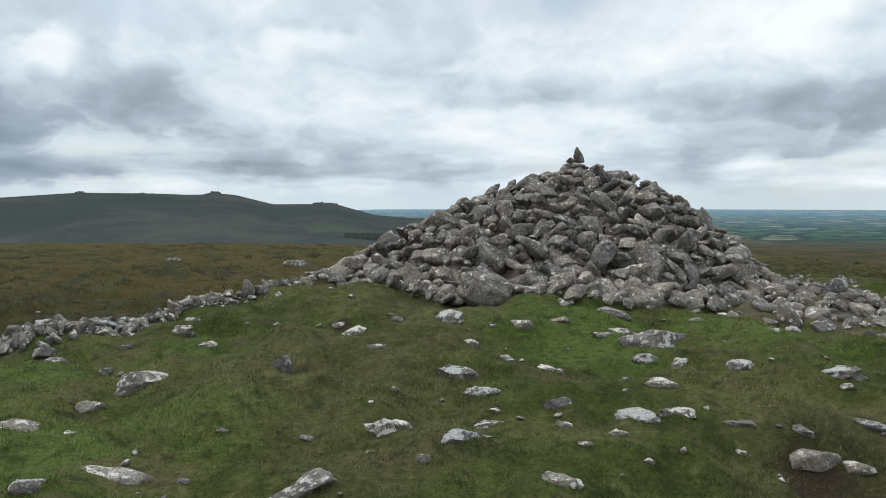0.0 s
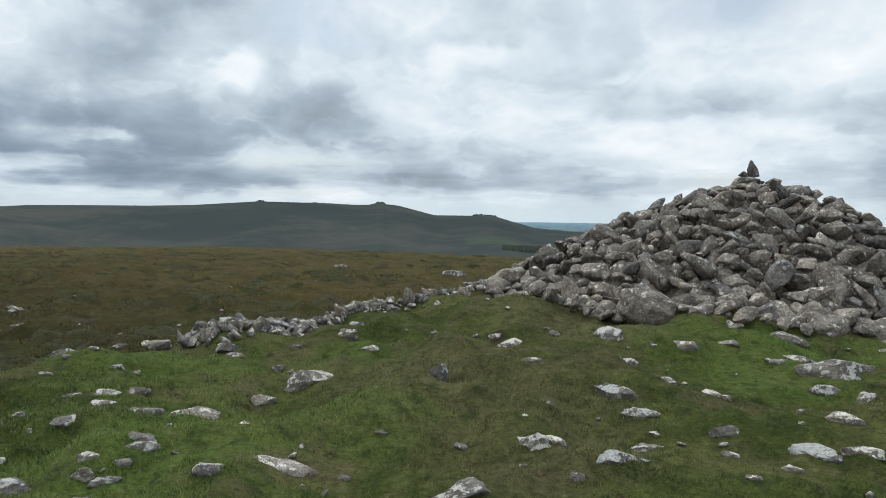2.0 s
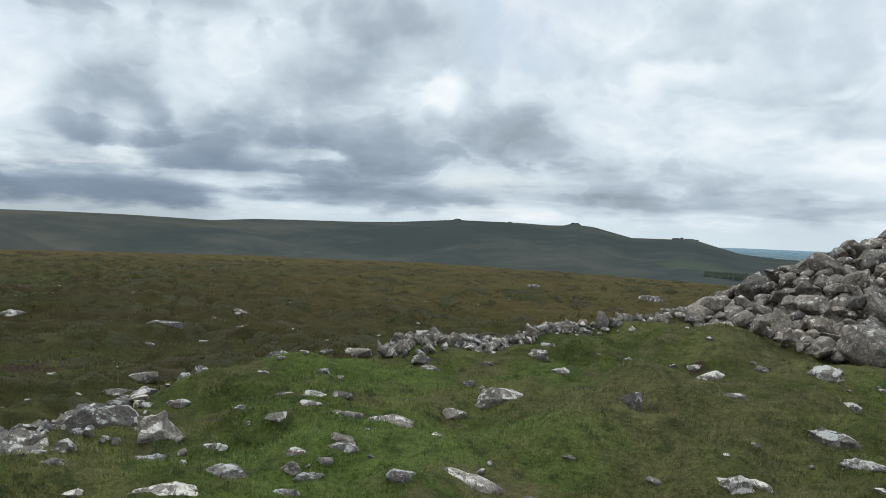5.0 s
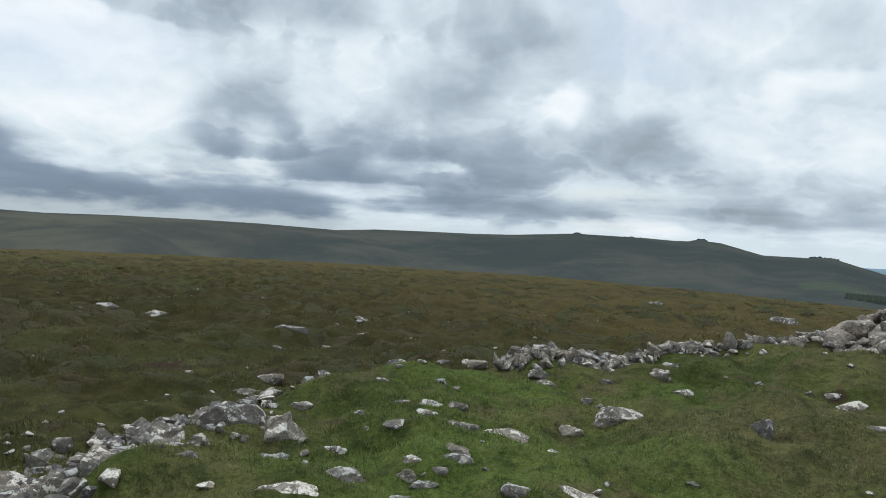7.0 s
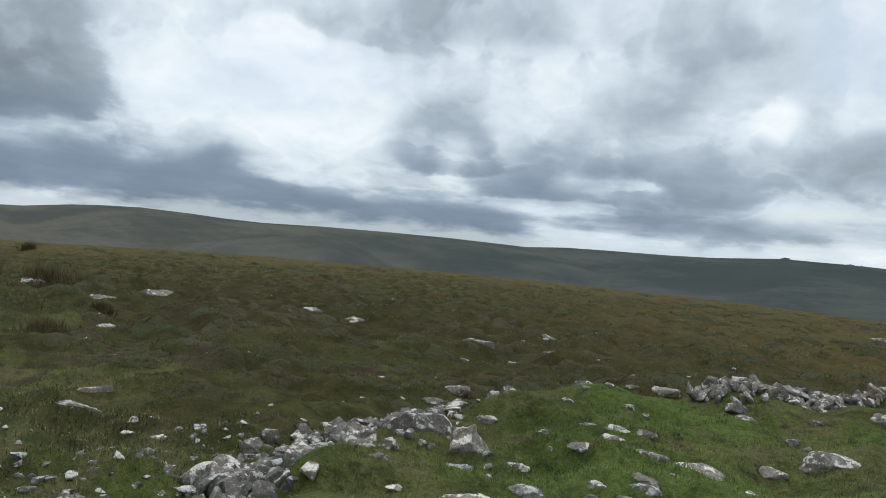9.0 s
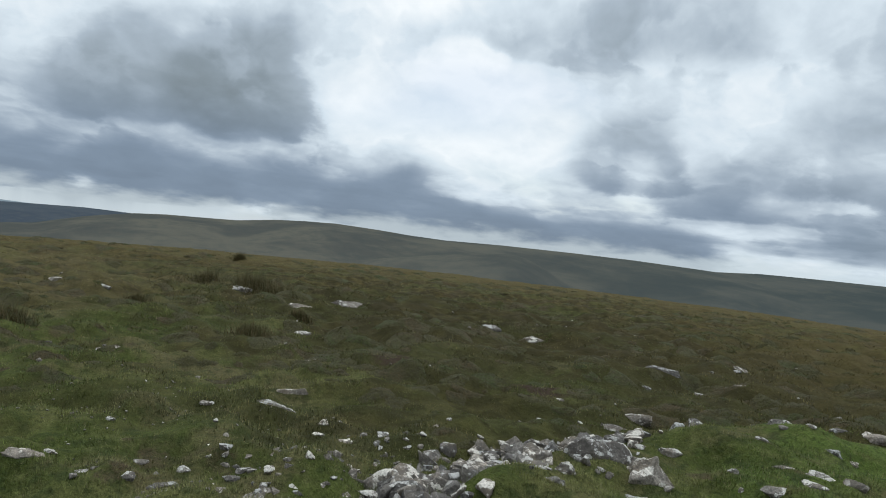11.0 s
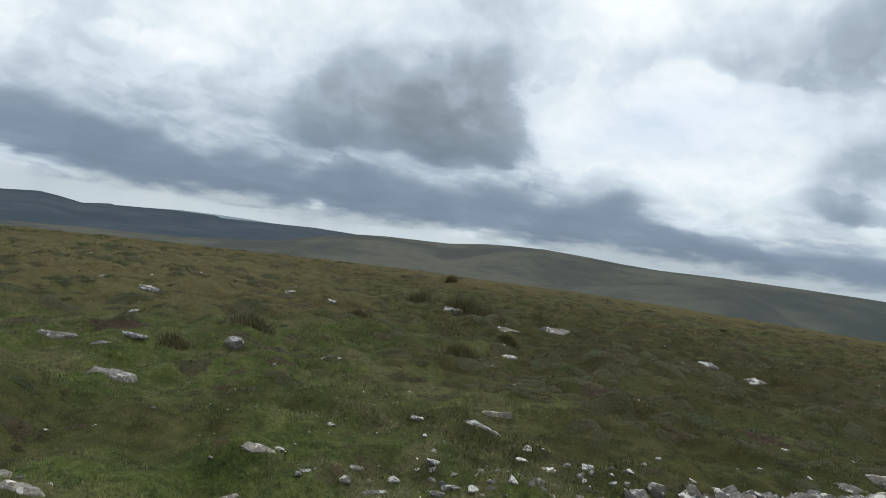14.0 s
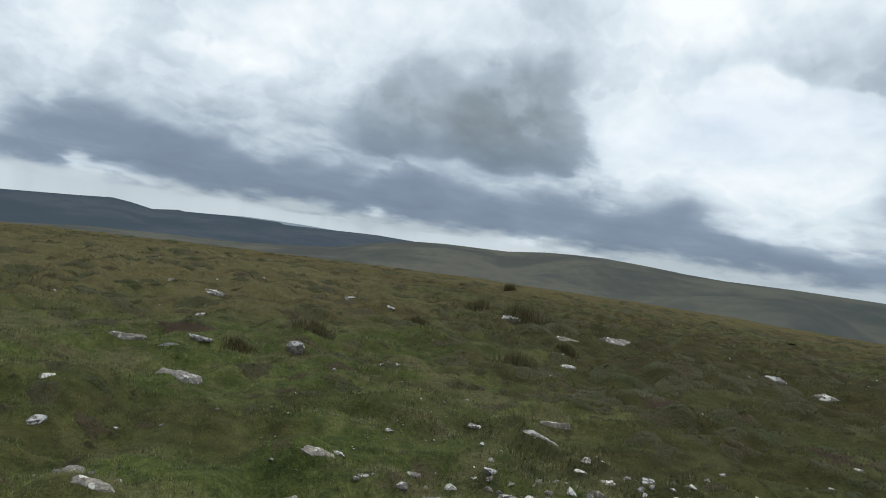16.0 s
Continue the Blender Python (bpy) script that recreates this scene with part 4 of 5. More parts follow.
turf_stone(1.95, 5.39, 0.06, 0.03, -9)
turf_stone(2.05, 4.99, 0.09, 0.02, -15, False)
turf_stone(2.55, 4.97, 0.40, 0.09, 12, False, slim=0.45)
turf_stone(2.82, 4.92, 0.25, 0.05, -21, False)
turf_stone(3.16, 5.36, 0.28, 0.05, -45, False)
turf_stone(0.67, 4.15, 0.27, 0.06, -21, False)
turf_stone(1.30, 4.56, 0.09, 0.02, -4, False)
turf_stone(1.67, 5.17, 0.24, 0.02, -18, False)
turf_stone(0.41, 5.55, 0.11, 0.02, -19, False)
turf_stone(2.54, 5.13, 0.17, 0.01, -35, False)
turf_stone(-1.95, 8.57, 0.12, 0.04, 18)
turf_stone(0.59, 6.82, 0.20, 0.02, -17)
turf_stone(2.15, 9.24, 0.47, 0.09, -30, False)
turf_stone(-2.50, 4.86, 0.11, 0.01, 22)
turf_stone(-1.50, 4.94, 0.11, 0.01, 4, False)
turf_stone(-0.53, 5.34, 0.07, 0.01, 7)
turf_stone(-2.95, 8.24, 0.30, 0.09, 7)
turf_stone(-3.23, 7.02, 0.15, 0.06, 22)
turf_stone(-3.84, 7.25, 0.24, 0.06, 39)
turf_stone(-3.29, 7.62, 0.16, 0.04, 17)
turf_stone(-3.11, 9.09, 0.24, 0.05, 15)
turf_stone(-2.45, 7.56, 0.22, 0.02, 32, False)
turf_stone(-2.34, 10.57, 0.17, 0.09, -3)
turf_stone(1.11, 9.84, 0.12, 0.03, 10, False)
turf_stone(4.00, 10.26, 0.13, 0.05, -20)
turf_stone(4.42, 9.95, 0.32, 0.05, -9)
turf_stone(5.39, 10.49, 0.47, 0.07, -21, False)
turf_stone(-1.54, 4.29, 0.11, 0.03, 3, False)
turf_stone(-4.46, 3.95, 0.46, 0.19, 44, tilt=-14, slim=0.6)
turf_stone(-4.88, 3.82, 0.60, 0.15, 52, False, tilt=-8)
turf_stone(-7.16, 6.16, 0.51, 0.09, 41, False)
turf_stone(-6.83, 5.56, 0.52, 0.10, 59, False)
turf_stone(-5.01, 4.69, 0.26, 0.05, 57, False)
turf_stone(-4.28, 5.27, 0.20, 0.03, 52, False)
turf_stone(-4.04, 5.41, 0.23, 0.03, 46)
turf_stone(-3.82, 5.53, 0.23, 0.05, 20, False)
turf_stone(-3.75, 4.59, 0.26, 0.05, 37)
turf_stone(-3.54, 5.15, 0.37, 0.06, 24, False)
turf_stone(-4.02, 4.15, 0.22, 0.06, 39)
turf_stone(-3.33, 3.41, 0.44, 0.05, 35)
turf_stone(-3.07, 3.92, 0.14, 0.05, 34)
turf_stone(-3.00, 3.78, 0.17, 0.07, 19)
turf_stone(-2.86, 3.78, 0.21, 0.03, 56)
turf_stone(-2.79, 3.45, 0.20, 0.04, 47)
turf_stone(-4.30, 3.10, 0.18, 0.08, 69)
turf_stone(-4.14, 2.89, 0.20, 0.02, 67)
turf_stone(-4.20, 3.73, 0.25, 0.05, 36)
turf_stone(-2.94, 4.27, 0.20, 0.03, 16, False)
turf_stone(-2.88, 4.17, 0.22, 0.01, 34)
turf_stone(-2.87, 3.95, 0.14, 0.01, 43, False)
turf_stone(-4.73, 5.51, 0.14, 0.03, 32, False)
turf_stone(-4.45, 6.10, 0.15, 0.05, 21)
turf_stone(-4.41, 6.30, 0.14, 0.04, 25)
turf_stone(-5.21, 6.31, 0.23, 0.04, 43)
turf_stone(-4.86, 6.29, 0.11, 0.02, 45)
turf_stone(-5.87, 8.15, 0.25, 0.02, 54, False)
turf_stone(-5.60, 8.37, 0.45, 0.06, 47, False)
turf_stone(-4.27, 4.69, 0.11, 0.04, 23)
turf_stone(-3.78, 2.82, 0.16, 0.02, 49, False)
turf_stone(-4.01, 4.51, 0.05, 0.04, 32)
turf_stone(-3.95, 5.23, 0.26, 0.02, 51, False)
turf_stone(-3.24, 2.96, 0.39, 0.01, 56)
turf_stone(-2.19, 3.85, 0.20, 0.03, 39)
turf_stone(-9.56, 8.70, 0.85, 0.08, 29, False, slim=0.35)
turf_stone(-9.05, 8.95, 0.40, 0.03, 35, False, slim=0.3)
turf_stone(-4.57, 3.63, 0.08, 0.01, 52)
turf_stone(-4.33, 2.96, 0.12, 0.03, 56, False)
turf_stone(-14.16, 9.11, 0.58, 0.06, 63, False)
turf_stone(-9.78, 10.55, 0.29, 0.03, 56, False)
turf_stone(-5.23, 26.08, 1.31, 0.18, -4, False)
turf_stone(-9.75, 26.73, 0.62, 0.08, 1)
turf_stone(-8.52, 9.38, 0.20, 0.02, 38, False)
turf_stone(-16.72, 4.35, 0.73, 0.04, 92, False)
turf_stone(-17.61, 5.75, 1.08, 0.03, 75, False)
turf_stone(-19.59, 3.33, 0.80, 0.11, 81)
turf_stone(-20.80, -0.89, 0.44, 0.08, 76)
turf_stone(-10.29, -1.08, 0.27, 0.17, 85, out=0.7)
turf_stone(-10.69, 0.16, 0.23, 0.05, 86, False)
turf_stone(-10.65, 0.34, 0.14, 0.03, 105)
turf_stone(-18.02, 0.18, 0.35, 0.05, 106)
turf_stone(-12.83, 3.30, 0.45, 0.02, 62)
turf_stone(-10.50, 2.97, 0.26, 0.02, 81)
turf_stone(-16.97, -3.77, 0.56, 0.03, 84)
turf_stone(-13.58, -3.13, 0.30, 0.03, 95, False)
turf_stone(-7.39, 1.76, 0.48, 0.01, 65, False, slim=0.22)
turf_stone(-8.22, 2.11, 0.54, 0.01, 78, False, slim=0.2)
turf_stone(-7.66, 1.12, 0.17, 0.02, 77, False)
turf_stone(-5.64, -0.32, 0.27, 0.02, 94, False)
turf_stone(-6.10, 2.07, 0.16, 0.04, 88)
turf_stone(-6.74, 2.07, 0.11, 0.05, 74)
turf_stone(-6.29, 1.90, 0.14, 0.02, 59)
turf_stone(-5.28, 0.30, 0.14, 0.01, 94)
turf_stone(-5.22, 0.55, 0.20, 0.02, 89)
turf_stone(-5.34, 0.03, 0.13, 0.02, 94)
turf_stone(-6.74, 0.22, 0.09, 0.01, 92)
turf_stone(-5.27, 0.98, 0.17, 0.02, 90, False)
turf_stone(-4.97, 1.14, 0.16, 0.02, 76, False)
turf_stone(-5.21, -0.44, 0.17, 0.01, 87)
turf_stone(-5.76, -0.19, 0.12, 0.01, 77, False)
turf_stone(-5.83, 0.42, 0.16, 0.03, 82, False)
turf_stone(-14.20, 9.17, 0.63, 0.04, 68, False)
turf_stone(-8.93, 7.83, 0.18, 0.02, 63)
turf_stone(-15.01, 8.40, 0.48, 0.03, 74, False)
turf_stone(-8.08, 5.65, 0.15, 0.02, 45)
turf_stone(-9.88, 10.71, 0.47, 0.03, 43, False)
turf_stone(-8.21, -2.08, 0.54, 0.04, 119, False)
turf_stone(-6.71, -2.81, 0.16, 0.03, 116)
turf_stone(-9.85, -3.13, 0.80, 0.02, 115, False, slim=0.16)
turf_stone(-9.46, -2.55, 0.30, 0.01, 103, False, slim=0.3)
turf_stone(-10.22, -2.40, 0.34, 0.05, 87)
turf_stone(-4.08, -1.42, 0.23, 0.01, 108, False)
turf_stone(-17.46, -4.73, 0.35, 0.05, 98)
turf_stone(-16.93, -3.75, 0.55, 0.04, 116, False)
turf_stone(-13.21, -3.04, 0.35, 0.03, 94, False)
turf_stone(-11.18, -0.53, 0.21, 0.02, 98, False)
turf_stone(-6.01, -2.55, 0.18, 0.01, 132)
turf_stone(-8.61, 0.88, 0.07, 0.02, 92)
turf_stone(-7.65, 1.12, 0.17, 0.02, 76, False)
turf_stone(-4.98, -1.82, 0.23, 0.01, 102, False)


# ---- banks of rubble ----
def rubble(name, label, line, spread, count, sizes, seed, meshes, parts=True, rise=0.0, out=0.5, tilt=0.3):
    """Stones strewn along a line of (bearing, distance) points, spread metres to either side."""
    r = np.random.RandomState(seed)
    t = np.linspace(0, 1, len(line))
    az0, d0 = line[len(line) // 2]
    px, py = -d0 * math.sin(radians(az0)), d0 * math.cos(radians(az0))
    thing = new(name)
    thing.matrix_basis = pose(px, py, land_at(px, py))
    back = thing.matrix_basis.inverted()
    tagged(thing, label, "stones")
    for _ in range(count):
        k = r.uniform()
        az = float(np.interp(k, t, [q[0] for q in line])) + r.normal() * 0.4
        off = r.normal() * 0.5
        d = float(np.interp(k, t, [q[1] for q in line])) + off * spread
        x, y = -d * math.sin(radians(az)), d * math.cos(radians(az))
        s = r.uniform(*sizes) * (1 if r.uniform() < 0.8 else 1.5)
        thick = s * r.uniform(0.4, 0.75)
        lift = rise * math.exp(-off * off * 3) * r.uniform(0.2, 1)
        m = Matrix.Translation((x, y, land_at(x, y) + thick * (out - 0.5) + lift)) @ spin(r, tilt) @ Matrix.Diagonal((s, s * r.uniform(0.55, 0.9), thick, 1))
        part("stone", meshes[r.randint(len(meshes))], thing, back @ m)
    return thing


JAG_FORMS = [stone_form(600 + i, 11 + i % 5, 0.035, 1, 5.0, 0.03) for i in range(24)]
PALE_ROW = [mesh_of("stone", v, f, (M_ROWROCK, M_GREYROCK, M_CAIRN, M_TURFROCK)[i % 4]) for i, (v, f) in enumerate(FORMS)]
JAG_ROW = [mesh_of("stone", v, f, (M_GREYROCK, M_ROWROCK, M_CAIRN, M_TURFROCK, M_GREYROCK)[i % 5]) for i, (v, f) in enumerate(JAG_FORMS)]
DARK_ROW = [mesh_of("stone", v, f, (M_GREYROCK, M_ROWROCK, M_TURFROCK, M_ROWROCK)[i % 4]) for i, (v, f) in enumerate(JAG_FORMS)]
rubble("stone_bank", "low tumbled bank of lichened granite stones", [(7, 13.2), (11, 12.4), (15, 11.3), (20.5, 10.2)], 0.45, 210, (0.09, 0.27), 61, JAG_ROW, rise=0.07, out=0.55, tilt=0.6)
rubble("stone_bank", "low tumbled bank of lichened granite stones", [(17, 10.9), (23, 9.7), (27, 9.35), (31, 9.2)], 0.55, 470, (0.08, 0.24), 62, JAG_ROW, rise=0.10, out=0.55, tilt=0.75)
rubble("stone_bank", "low tumbled bank of lichened granite stones", [(33, 9.1), (40, 9.0), (46, 8.3)], 0.4, 12, (0.1, 0.3), 63, PALE_ROW)
rubble("stone_bank", "broken bank of large lichened granite blocks", [(49, 7.7), (53, 6.8), (58, 6.1), (63, 5.45), (68, 5.05)], 0.85, 270, (0.10, 0.26), 64, DARK_ROW, rise=0.05, out=0.44, tilt=0.4)
rubble("stone_scatter", "small stones among the blocks of the broken bank", [(49, 7.7), (53, 6.8), (58, 6.1), (63, 5.45), (70, 5.0)], 1.1, 70, (0.05, 0.14), 68, DARK_ROW, out=0.34)
rubble("stone_scatter", "small pale stones strewn in short turf", [(64, 5.9), (72, 5.3), (80, 5.1), (90, 4.9)], 1.0, 180, (0.03, 0.11), 65, DARK_ROW, out=0.34)
rubble("stone_scatter", "wide spread of lichened stones beside the cairn", [(-24, 13.5), (-27, 13.0), (-31, 12.5), (-36, 12)], 3.4, 280, (0.10, 0.36), 66, PALE_ROW, rise=0.05)
rubble("stone_scatter", "fallen stones along the foot of the cairn", [(6, 11.3), (0, 10.6), (-8, 10.0), (-16, 9.9), (-23, 10.4)], 0.5, 22, (0.12, 0.30), 67, GREY_MESHES)


# ---- grass ----
def blades(name, label, mat, x, y, long, wide, lean, seed, sink=0.01, category="grass"):
    """One mesh of bent grass blades, two triangles long, rooted at x, y."""
    r = np.random.RandomState(seed)
    n = len(x)
    z = land(x, y) - sink
    th = r.uniform(0, 2 * np.pi, n)
    bend = np.abs(r.normal(size=n)) * lean + 0.15
    dx, dy = np.cos(th), np.sin(th)
    tx, ty = -dy * wide / 2, dx * wide / 2
    tip = np.stack([x + dx * long * np.sin(bend), y + dy * long * np.sin(bend), z + long * np.cos(bend)], -1)
    a = np.stack([x - tx, y - ty, z], -1)
    b = np.stack([x + tx, y + ty, z], -1)
    me = mesh_of(name, np.stack([a, b, tip], 1).reshape(-1, 3), np.arange(3 * n).reshape(-1, 3), mat)
    return tagged(new(name, me), label, category, kind="stuff")


def strewn(r, n, near, far, low=-38.0, high=122.0, power=1.0):
    """Places that thin out with distance."""
    u = r.uniform(size=n)
    d = near * (far / near) ** (u ** power)
    az = np.radians(r.uniform(low, high, n))
    return -d * np.sin(az), d * np.cos(az), d


def make_grass():
    r = np.random.RandomState(3)
    x, y, d = strewn(r, 1500000, 3.0, 15.0)
    keep = (r.uniform(size=len(x)) < turf_share(x, y) * 0.93 + 0.07) & (r.uniform(size=len(x)) < 0.42 + 0.8 * value_noise(x, y, 1.3, 71) + 1.1 * value_noise(x, y, 8.0, 72))
    keep &= np.hypot(x - CAIRN[0], y - CAIRN[1]) > 3.5
    x, y, d = x[keep], y[keep], d[keep]
    size = (0.018 + 0.026 * np.clip(value_noise(x, y, 0.9, 73) + value_noise(x, y, 8.0, 72) * 1.2 + 0.3, 0, 1)) * r.uniform(0.6, 1.4, len(x))
    blades("turf_grass", "short grazed green grass with straw blades", M_BLADE, x, y, size, 0.0022 + 0.0006 * d, 1.1, 5)
    # tufts of longer grass
    tx, ty, td = strewn(r, 2600, 3.2, 14.0)
    keep = (turf_share(tx, ty) > 0.35) & (value_noise(tx, ty, 0.8, 75) + r.uniform(-0.25, 0.25, len(tx)) > 0.05) & (np.hypot(tx - CAIRN[0], ty - CAIRN[1]) > 3.7)
    tx, ty, td = tx[keep], ty[keep], td[keep]
    k, span = 130, r.uniform(0.05, 0.16, len(tx))
    o = r.normal(size=(len(tx), k, 2)) * span[:, None, None]
    x, y = (tx[:, None] + o[:, :, 0]).ravel(), (ty[:, None] + o[:, :, 1]).ravel()
    size = np.repeat(0.024 + span * 0.28, k) * r.uniform(0.5, 1.2, len(x))
    blades("grass_tuft", "longer tufts in the grazed turf", M_BLADE, x, y, size, 0.0025 + 0.0006 * np.repeat(td, k), 0.9, 9)
    # longer grass that laps the sunken stones
    cx, cy, cw = [], [], []
    for sx0, sy0, long, yaw in COLLARS:
        n = int(60 + 260 * min(long, 0.8))
        th, q = r.uniform(0, 2 * np.pi, n), r.uniform(0.82, 1.15, n)
        u, v = long * 0.47 * q * np.cos(th), long * 0.34 * q * np.sin(th)
        c0, s0 = math.cos(radians(yaw)), math.sin(radians(yaw))
        cx.append(sx0 + u * c0 - v * s0)
        cy.append(sy0 + u * s0 + v * c0)
        cw.append(np.full(n, min(1.0, 0.5 + long)))
    cx, cy, cw = np.concatenate(cx), np.concatenate(cy), np.concatenate(cw)
    cd = np.hypot(cx, cy)
    blades("stone_grass", "grass lapping the sunken stones", M_BLADE, cx, cy, r.uniform(0.022, 0.052, len(cx)) * cw, 0.0025 + 0.0006 * cd, 0.7, 8)
    x, y, d = strewn(r, 900000, 4.6, 75.0, power=0.85)
    clump = value_noise(x, y, 1.4, 81) + 0.6 * value_noise(x, y, 0.45, 82)
    keep = (r.uniform(size=len(x)) > np.minimum(turf_share(x, y) * 1.2, 0.985)) & (clump + r.uniform(-0.3, 0.3, len(x)) > -0.05)
    x, y, d, clump = x[keep], y[keep], d[keep], clump[keep]
    size = (0.026 + 0.056 * np.clip(clump + 0.2, 0, 0.8)) * r.uniform(0.6, 1.4, len(x))
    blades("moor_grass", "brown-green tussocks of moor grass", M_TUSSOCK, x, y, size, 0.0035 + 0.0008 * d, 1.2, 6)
    # low tufts of heather: a small uneven dome under many sprigs
    cx, cy, cd = strewn(r, 13000, 5.5, 55.0, power=0.8)
    keep = (turf_share(cx, cy) < 0.8) & (0.5 * value_noise(cx, cy, 0.3, 85) + 0.4 * value_noise(cx, cy, 1.1, 86) + r.uniform(-0.62, 0.38, len(cx)) > 0.16)
    cx, cy, cd = cx[keep], cy[keep], cd[keep]
    n, rings = 12, 4
    verts, faces = [], []
    dome = sheet(rings, n, True)
    wide = (0.07 + 0.24 * r.uniform(size=len(cx)) ** 2.2) * (1 + cd / 45) * np.clip(cd / 12, 0.5, 1)
    tall = wide * r.uniform(0.12, 0.26, len(cx))
    for i in range(len(cx)):
        turn = r.uniform(0, 3.14)
        th = np.arange(n) * 2 * np.pi / n
        rim = 1 + 0.2 * np.sin(2 * th + r.uniform(0, 6)) + 0.14 * np.sin(3 * th + r.uniform(0, 6)) + r.uniform(-0.1, 0.1, n)
        u = np.linspace(0.02, 1.0, rings)[:, None]
        px, py = u * rim * wide[i] * np.cos(th) * 1.3, u * rim * wide[i] * np.sin(th)
        x, y = cx[i] + px * math.cos(turn) - py * math.sin(turn), cy[i] + px * math.sin(turn) + py * math.cos(turn)
        z = land(x, y) - 0.03 + (tall[i] + 0.03) * (1 - u ** 2.2) * (1 + r.uniform(-0.18, 0.18, (rings, n)))
        faces.append(dome + len(verts) * rings * n)
        verts.append(np.stack([x, y, z], -1).reshape(-1, 3))
    me = mesh_of("heather", np.concatenate(verts), np.concatenate(faces), M_CUSHION)
    tagged(new("heather", me), "low dark cushions of heather and bilberry", "heather", kind="stuff")
    k = 190
    o = r.normal(size=(len(cx), k, 2)) * 0.55
    lift = np.exp(-(o ** 2).sum(-1) * 1.2) * tall[:, None]
    x, y = (cx[:, None] + o[:, :, 0] * wide[:, None] * 1.3).ravel(), (cy[:, None] + o[:, :, 1] * wide[:, None]).ravel()
    long = np.repeat(0.012 + wide * 0.13, k) * r.uniform(0.5, 1.3, len(x)) + lift.ravel()
    blades("heather_sprigs", "wiry sprigs of heather and bilberry", M_FUZZ, x, y, long, 0.003 + 0.0006 * np.repeat(cd, k), 1.3, 7)


make_grass()


def rush_tuft(x, y, wide, tall, seed):
    r = np.random.RandomState(seed)
    n = 1100
    o = r.normal(size=(n, 2)) * wide * 0.33
    thing = tagged(new("rush_tuft"), "dark tuft of brown-tipped rushes on the moor", "rushes")
    thing.matrix_basis = pose(x, y, land_at(x, y))
    stems = blades("stem", "", M_RUSH, x + o[:, 0], y + o[:, 1], tall * 0.8 * r.uniform(0.45, 1.05, n), np.full(n, 0.012), 0.6, seed, category="")
    stems.parent = thing
    stems.matrix_basis = thing.matrix_basis.inverted()


rush_tuft(-38.84, 6.67, 0.42, 0.60, 900)
rush_tuft(-22.58, 2.95, 0.61, 0.52, 901)
rush_tuft(-19.84, 3.76, 0.70, 0.62, 902)
rush_tuft(-19.00, 4.18, 0.74, 0.60, 903)
rush_tuft(-12.18, 2.41, 0.43, 0.38, 904)
rush_tuft(-14.23, 3.74, 0.28, 0.25, 905)
rush_tuft(-11.78, -1.01, 0.41, 0.27, 906)
rush_tuft(-10.22, -1.83, 0.30, 0.13, 907)
rush_tuft(-14.80, 0.76, 0.34, 0.23, 908)


# ---- small stones and the far plantation ----
def make_pebbles():
    r = np.random.RandomState(33)
    x, y, d = strewn(r, 480, 3.4, 26.0)
    keep = value_noise(x, y, 0.5, 91) + r.uniform(-0.3, 0.3, len(x)) > 0.0
    forms, places = [], []
    for px, py, pd in zip(x[keep], y[keep], d[keep]):
        s = r.uniform(0.02, 0.055) * (1 + pd / 25)
        forms.append(PLAIN_FORMS[r.randint(len(PLAIN_FORMS))])
        places.append(Matrix.Translation((px, py, land_at(px, py) + s * 0.15)) @ spin(r, 0.3) @ Matrix.Diagonal((s * 1.5, s, s * 0.7, 1)))
    for _ in range(110):
        px, py = -7.1 + r.normal() * 0.8, 0.3 + r.normal() * 0.7
        s = r.uniform(0.010, 0.022)
        forms.append(PLAIN_FORMS[r.randint(len(PLAIN_FORMS))])
        places.append(Matrix.Translation((px, py, land_at(px, py) + s * 0.3)) @ spin(r, 0.3) @ Matrix.Diagonal((s * 1.5, s, s * 0.8, 1)))
    tagged(new("pebble", joined(forms, places, "pebble", M_TURFROCK)), "small pale stones lying in the grass", "stones", kind="stuff")


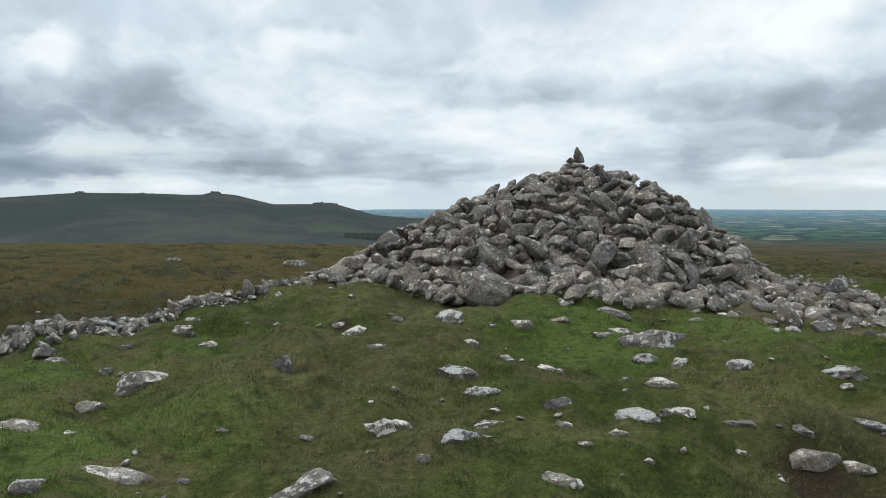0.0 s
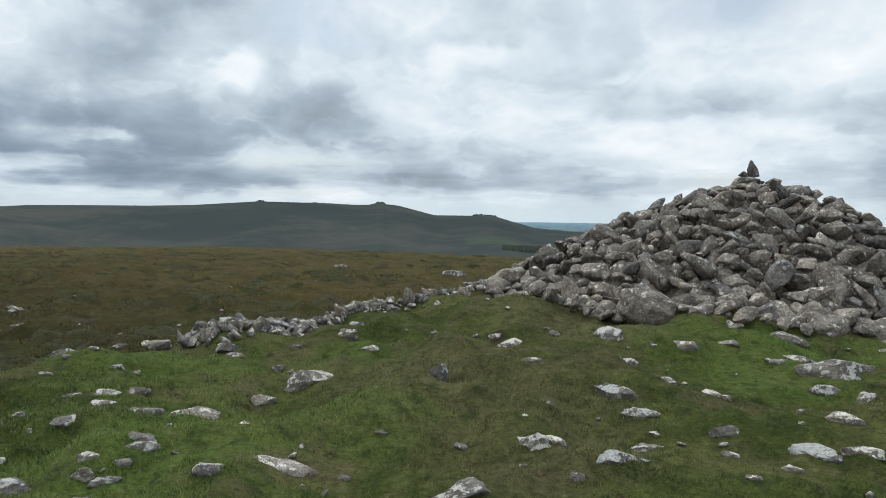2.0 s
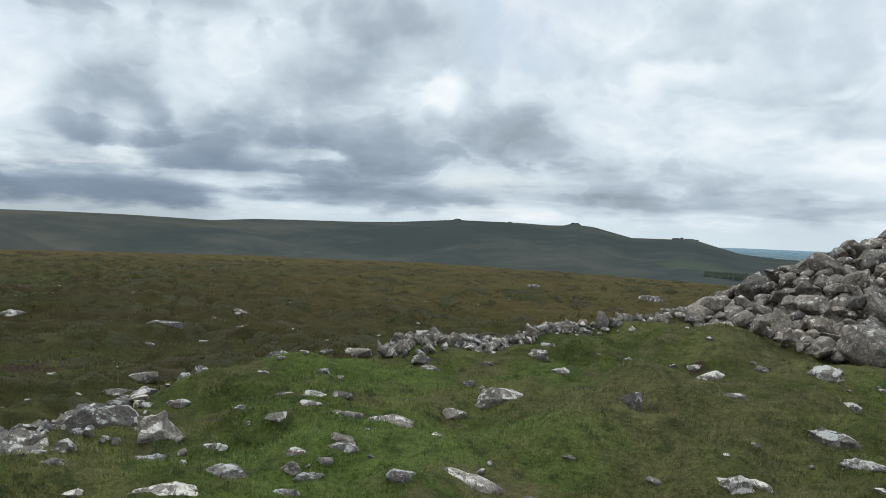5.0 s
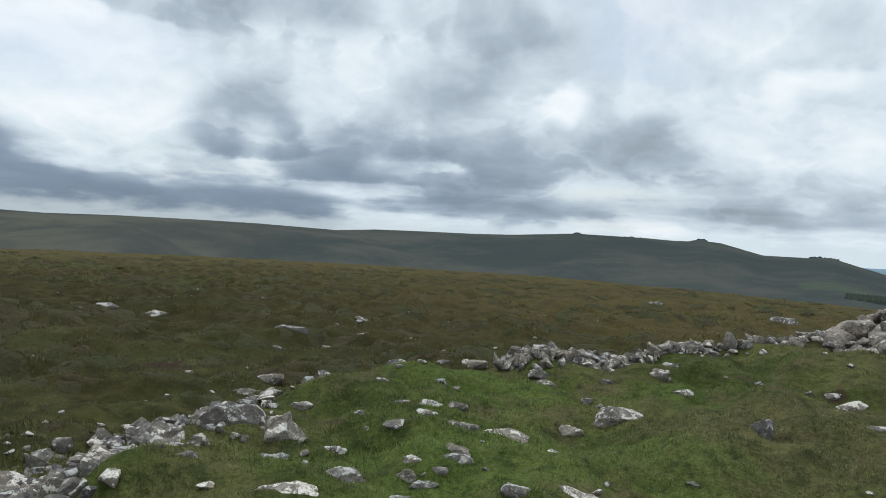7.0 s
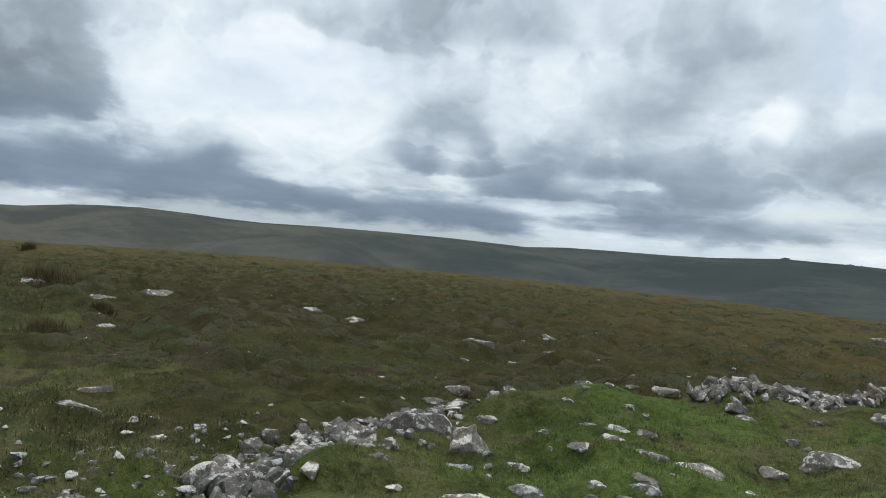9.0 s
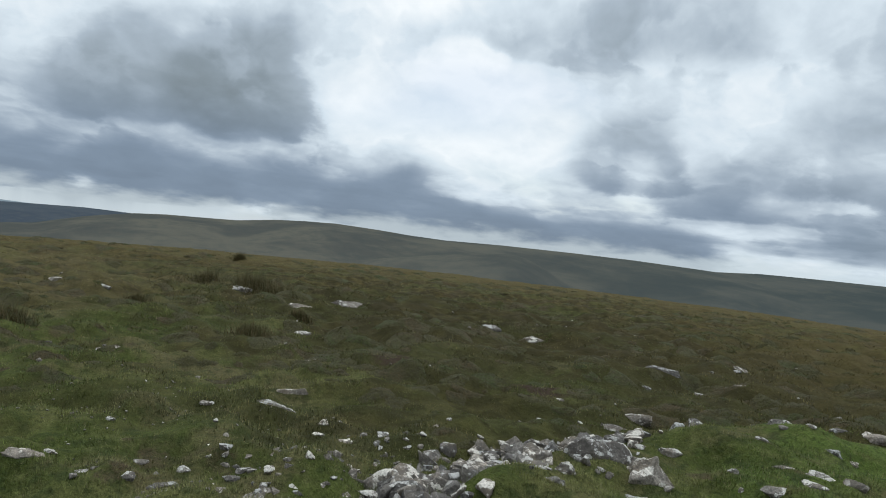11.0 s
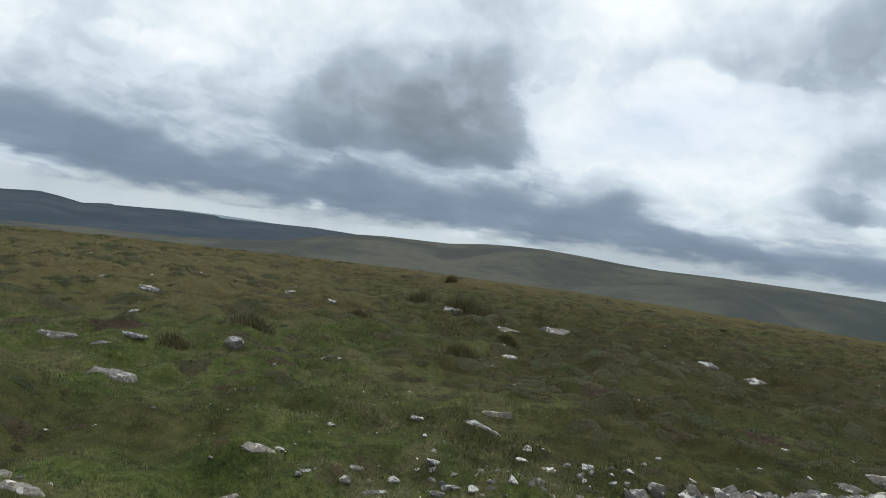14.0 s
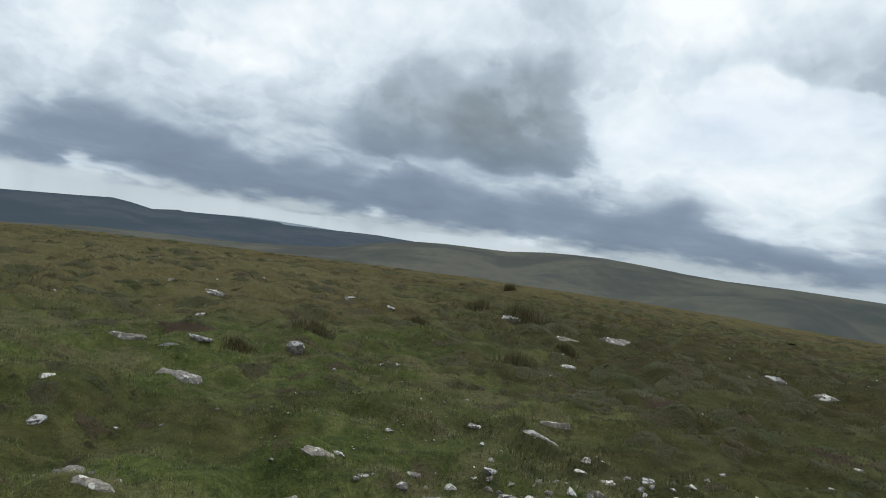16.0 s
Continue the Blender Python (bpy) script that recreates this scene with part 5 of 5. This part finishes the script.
make_pebbles()


def make_plantation():
    """A block of conifers on the far hillside."""
    r = np.random.RandomState(44)
    verts, faces = [], []
    for _ in range(420):
        az, d = radians(r.uniform(4.7, 7.6)), r.uniform(1085, 1150)
        u = (d - 1900) / 1300
        lift = float(step(-1.0, 0.08, np.array(u)))
        z = -64 + lift * (62.0 + EYE + 1900 * math.tan(radians(-0.95)))
        x, y, tall, wide = -d * math.sin(az), d * math.cos(az), r.uniform(3, 5.5), r.uniform(2.0, 3.2)
        n = len(verts)
        verts += [(x + wide * math.cos(k * 1.2566), y + wide * math.sin(k * 1.2566), z) for k in range(5)] + [(x, y, z + tall)]
        faces += [(n + k, n + (k + 1) % 5, n + 5) for k in range(5)]
    tagged(new("conifer_plantation", mesh_of("conifer_plantation", verts, faces, M_TREE, False)), "dark block of conifers on the far slope", "trees", kind="stuff")


make_plantation()


def tor(az, size, wide, count, seed):
    """Bare outcrop of blocks on the far skyline."""
    r = np.random.RandomState(seed)
    crest = float(np.interp(az, *TOR_RIDGE))
    forms, places = [], []
    for _ in range(count):
        q, s = r.normal() * wide * 0.5, size * r.uniform(0.5, 1.2)
        d = 1893 + r.uniform(-8, 4)
        x, y = -d * math.sin(radians(az)) + q * math.cos(radians(az)), d * math.cos(radians(az)) + q * math.sin(radians(az))
        here = float(np.interp(math.degrees(math.atan2(-x, y)), *TOR_RIDGE))
        forms.append(PLAIN_FORMS[r.randint(len(PLAIN_FORMS))])
        places.append(Matrix.Translation((x, y, EYE + 1900 * math.tan(radians(here)) + s * 0.1)) @ spin(r, 0.15) @ Matrix.Diagonal((s * 2.2, s * 1.5, s, 1)))
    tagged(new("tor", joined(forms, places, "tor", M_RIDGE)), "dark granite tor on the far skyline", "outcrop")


for az, size, wide, count, seed in ((8.6, 4.0, 8, 10, 1), (9.5, 5.0, 16, 16, 2), (17.1, 4.5, 12, 12, 3), (22.0, 2.5, 20, 8, 4), (26.1, 4.0, 9, 9, 5)):
    tor(az, size, wide, count, seed)
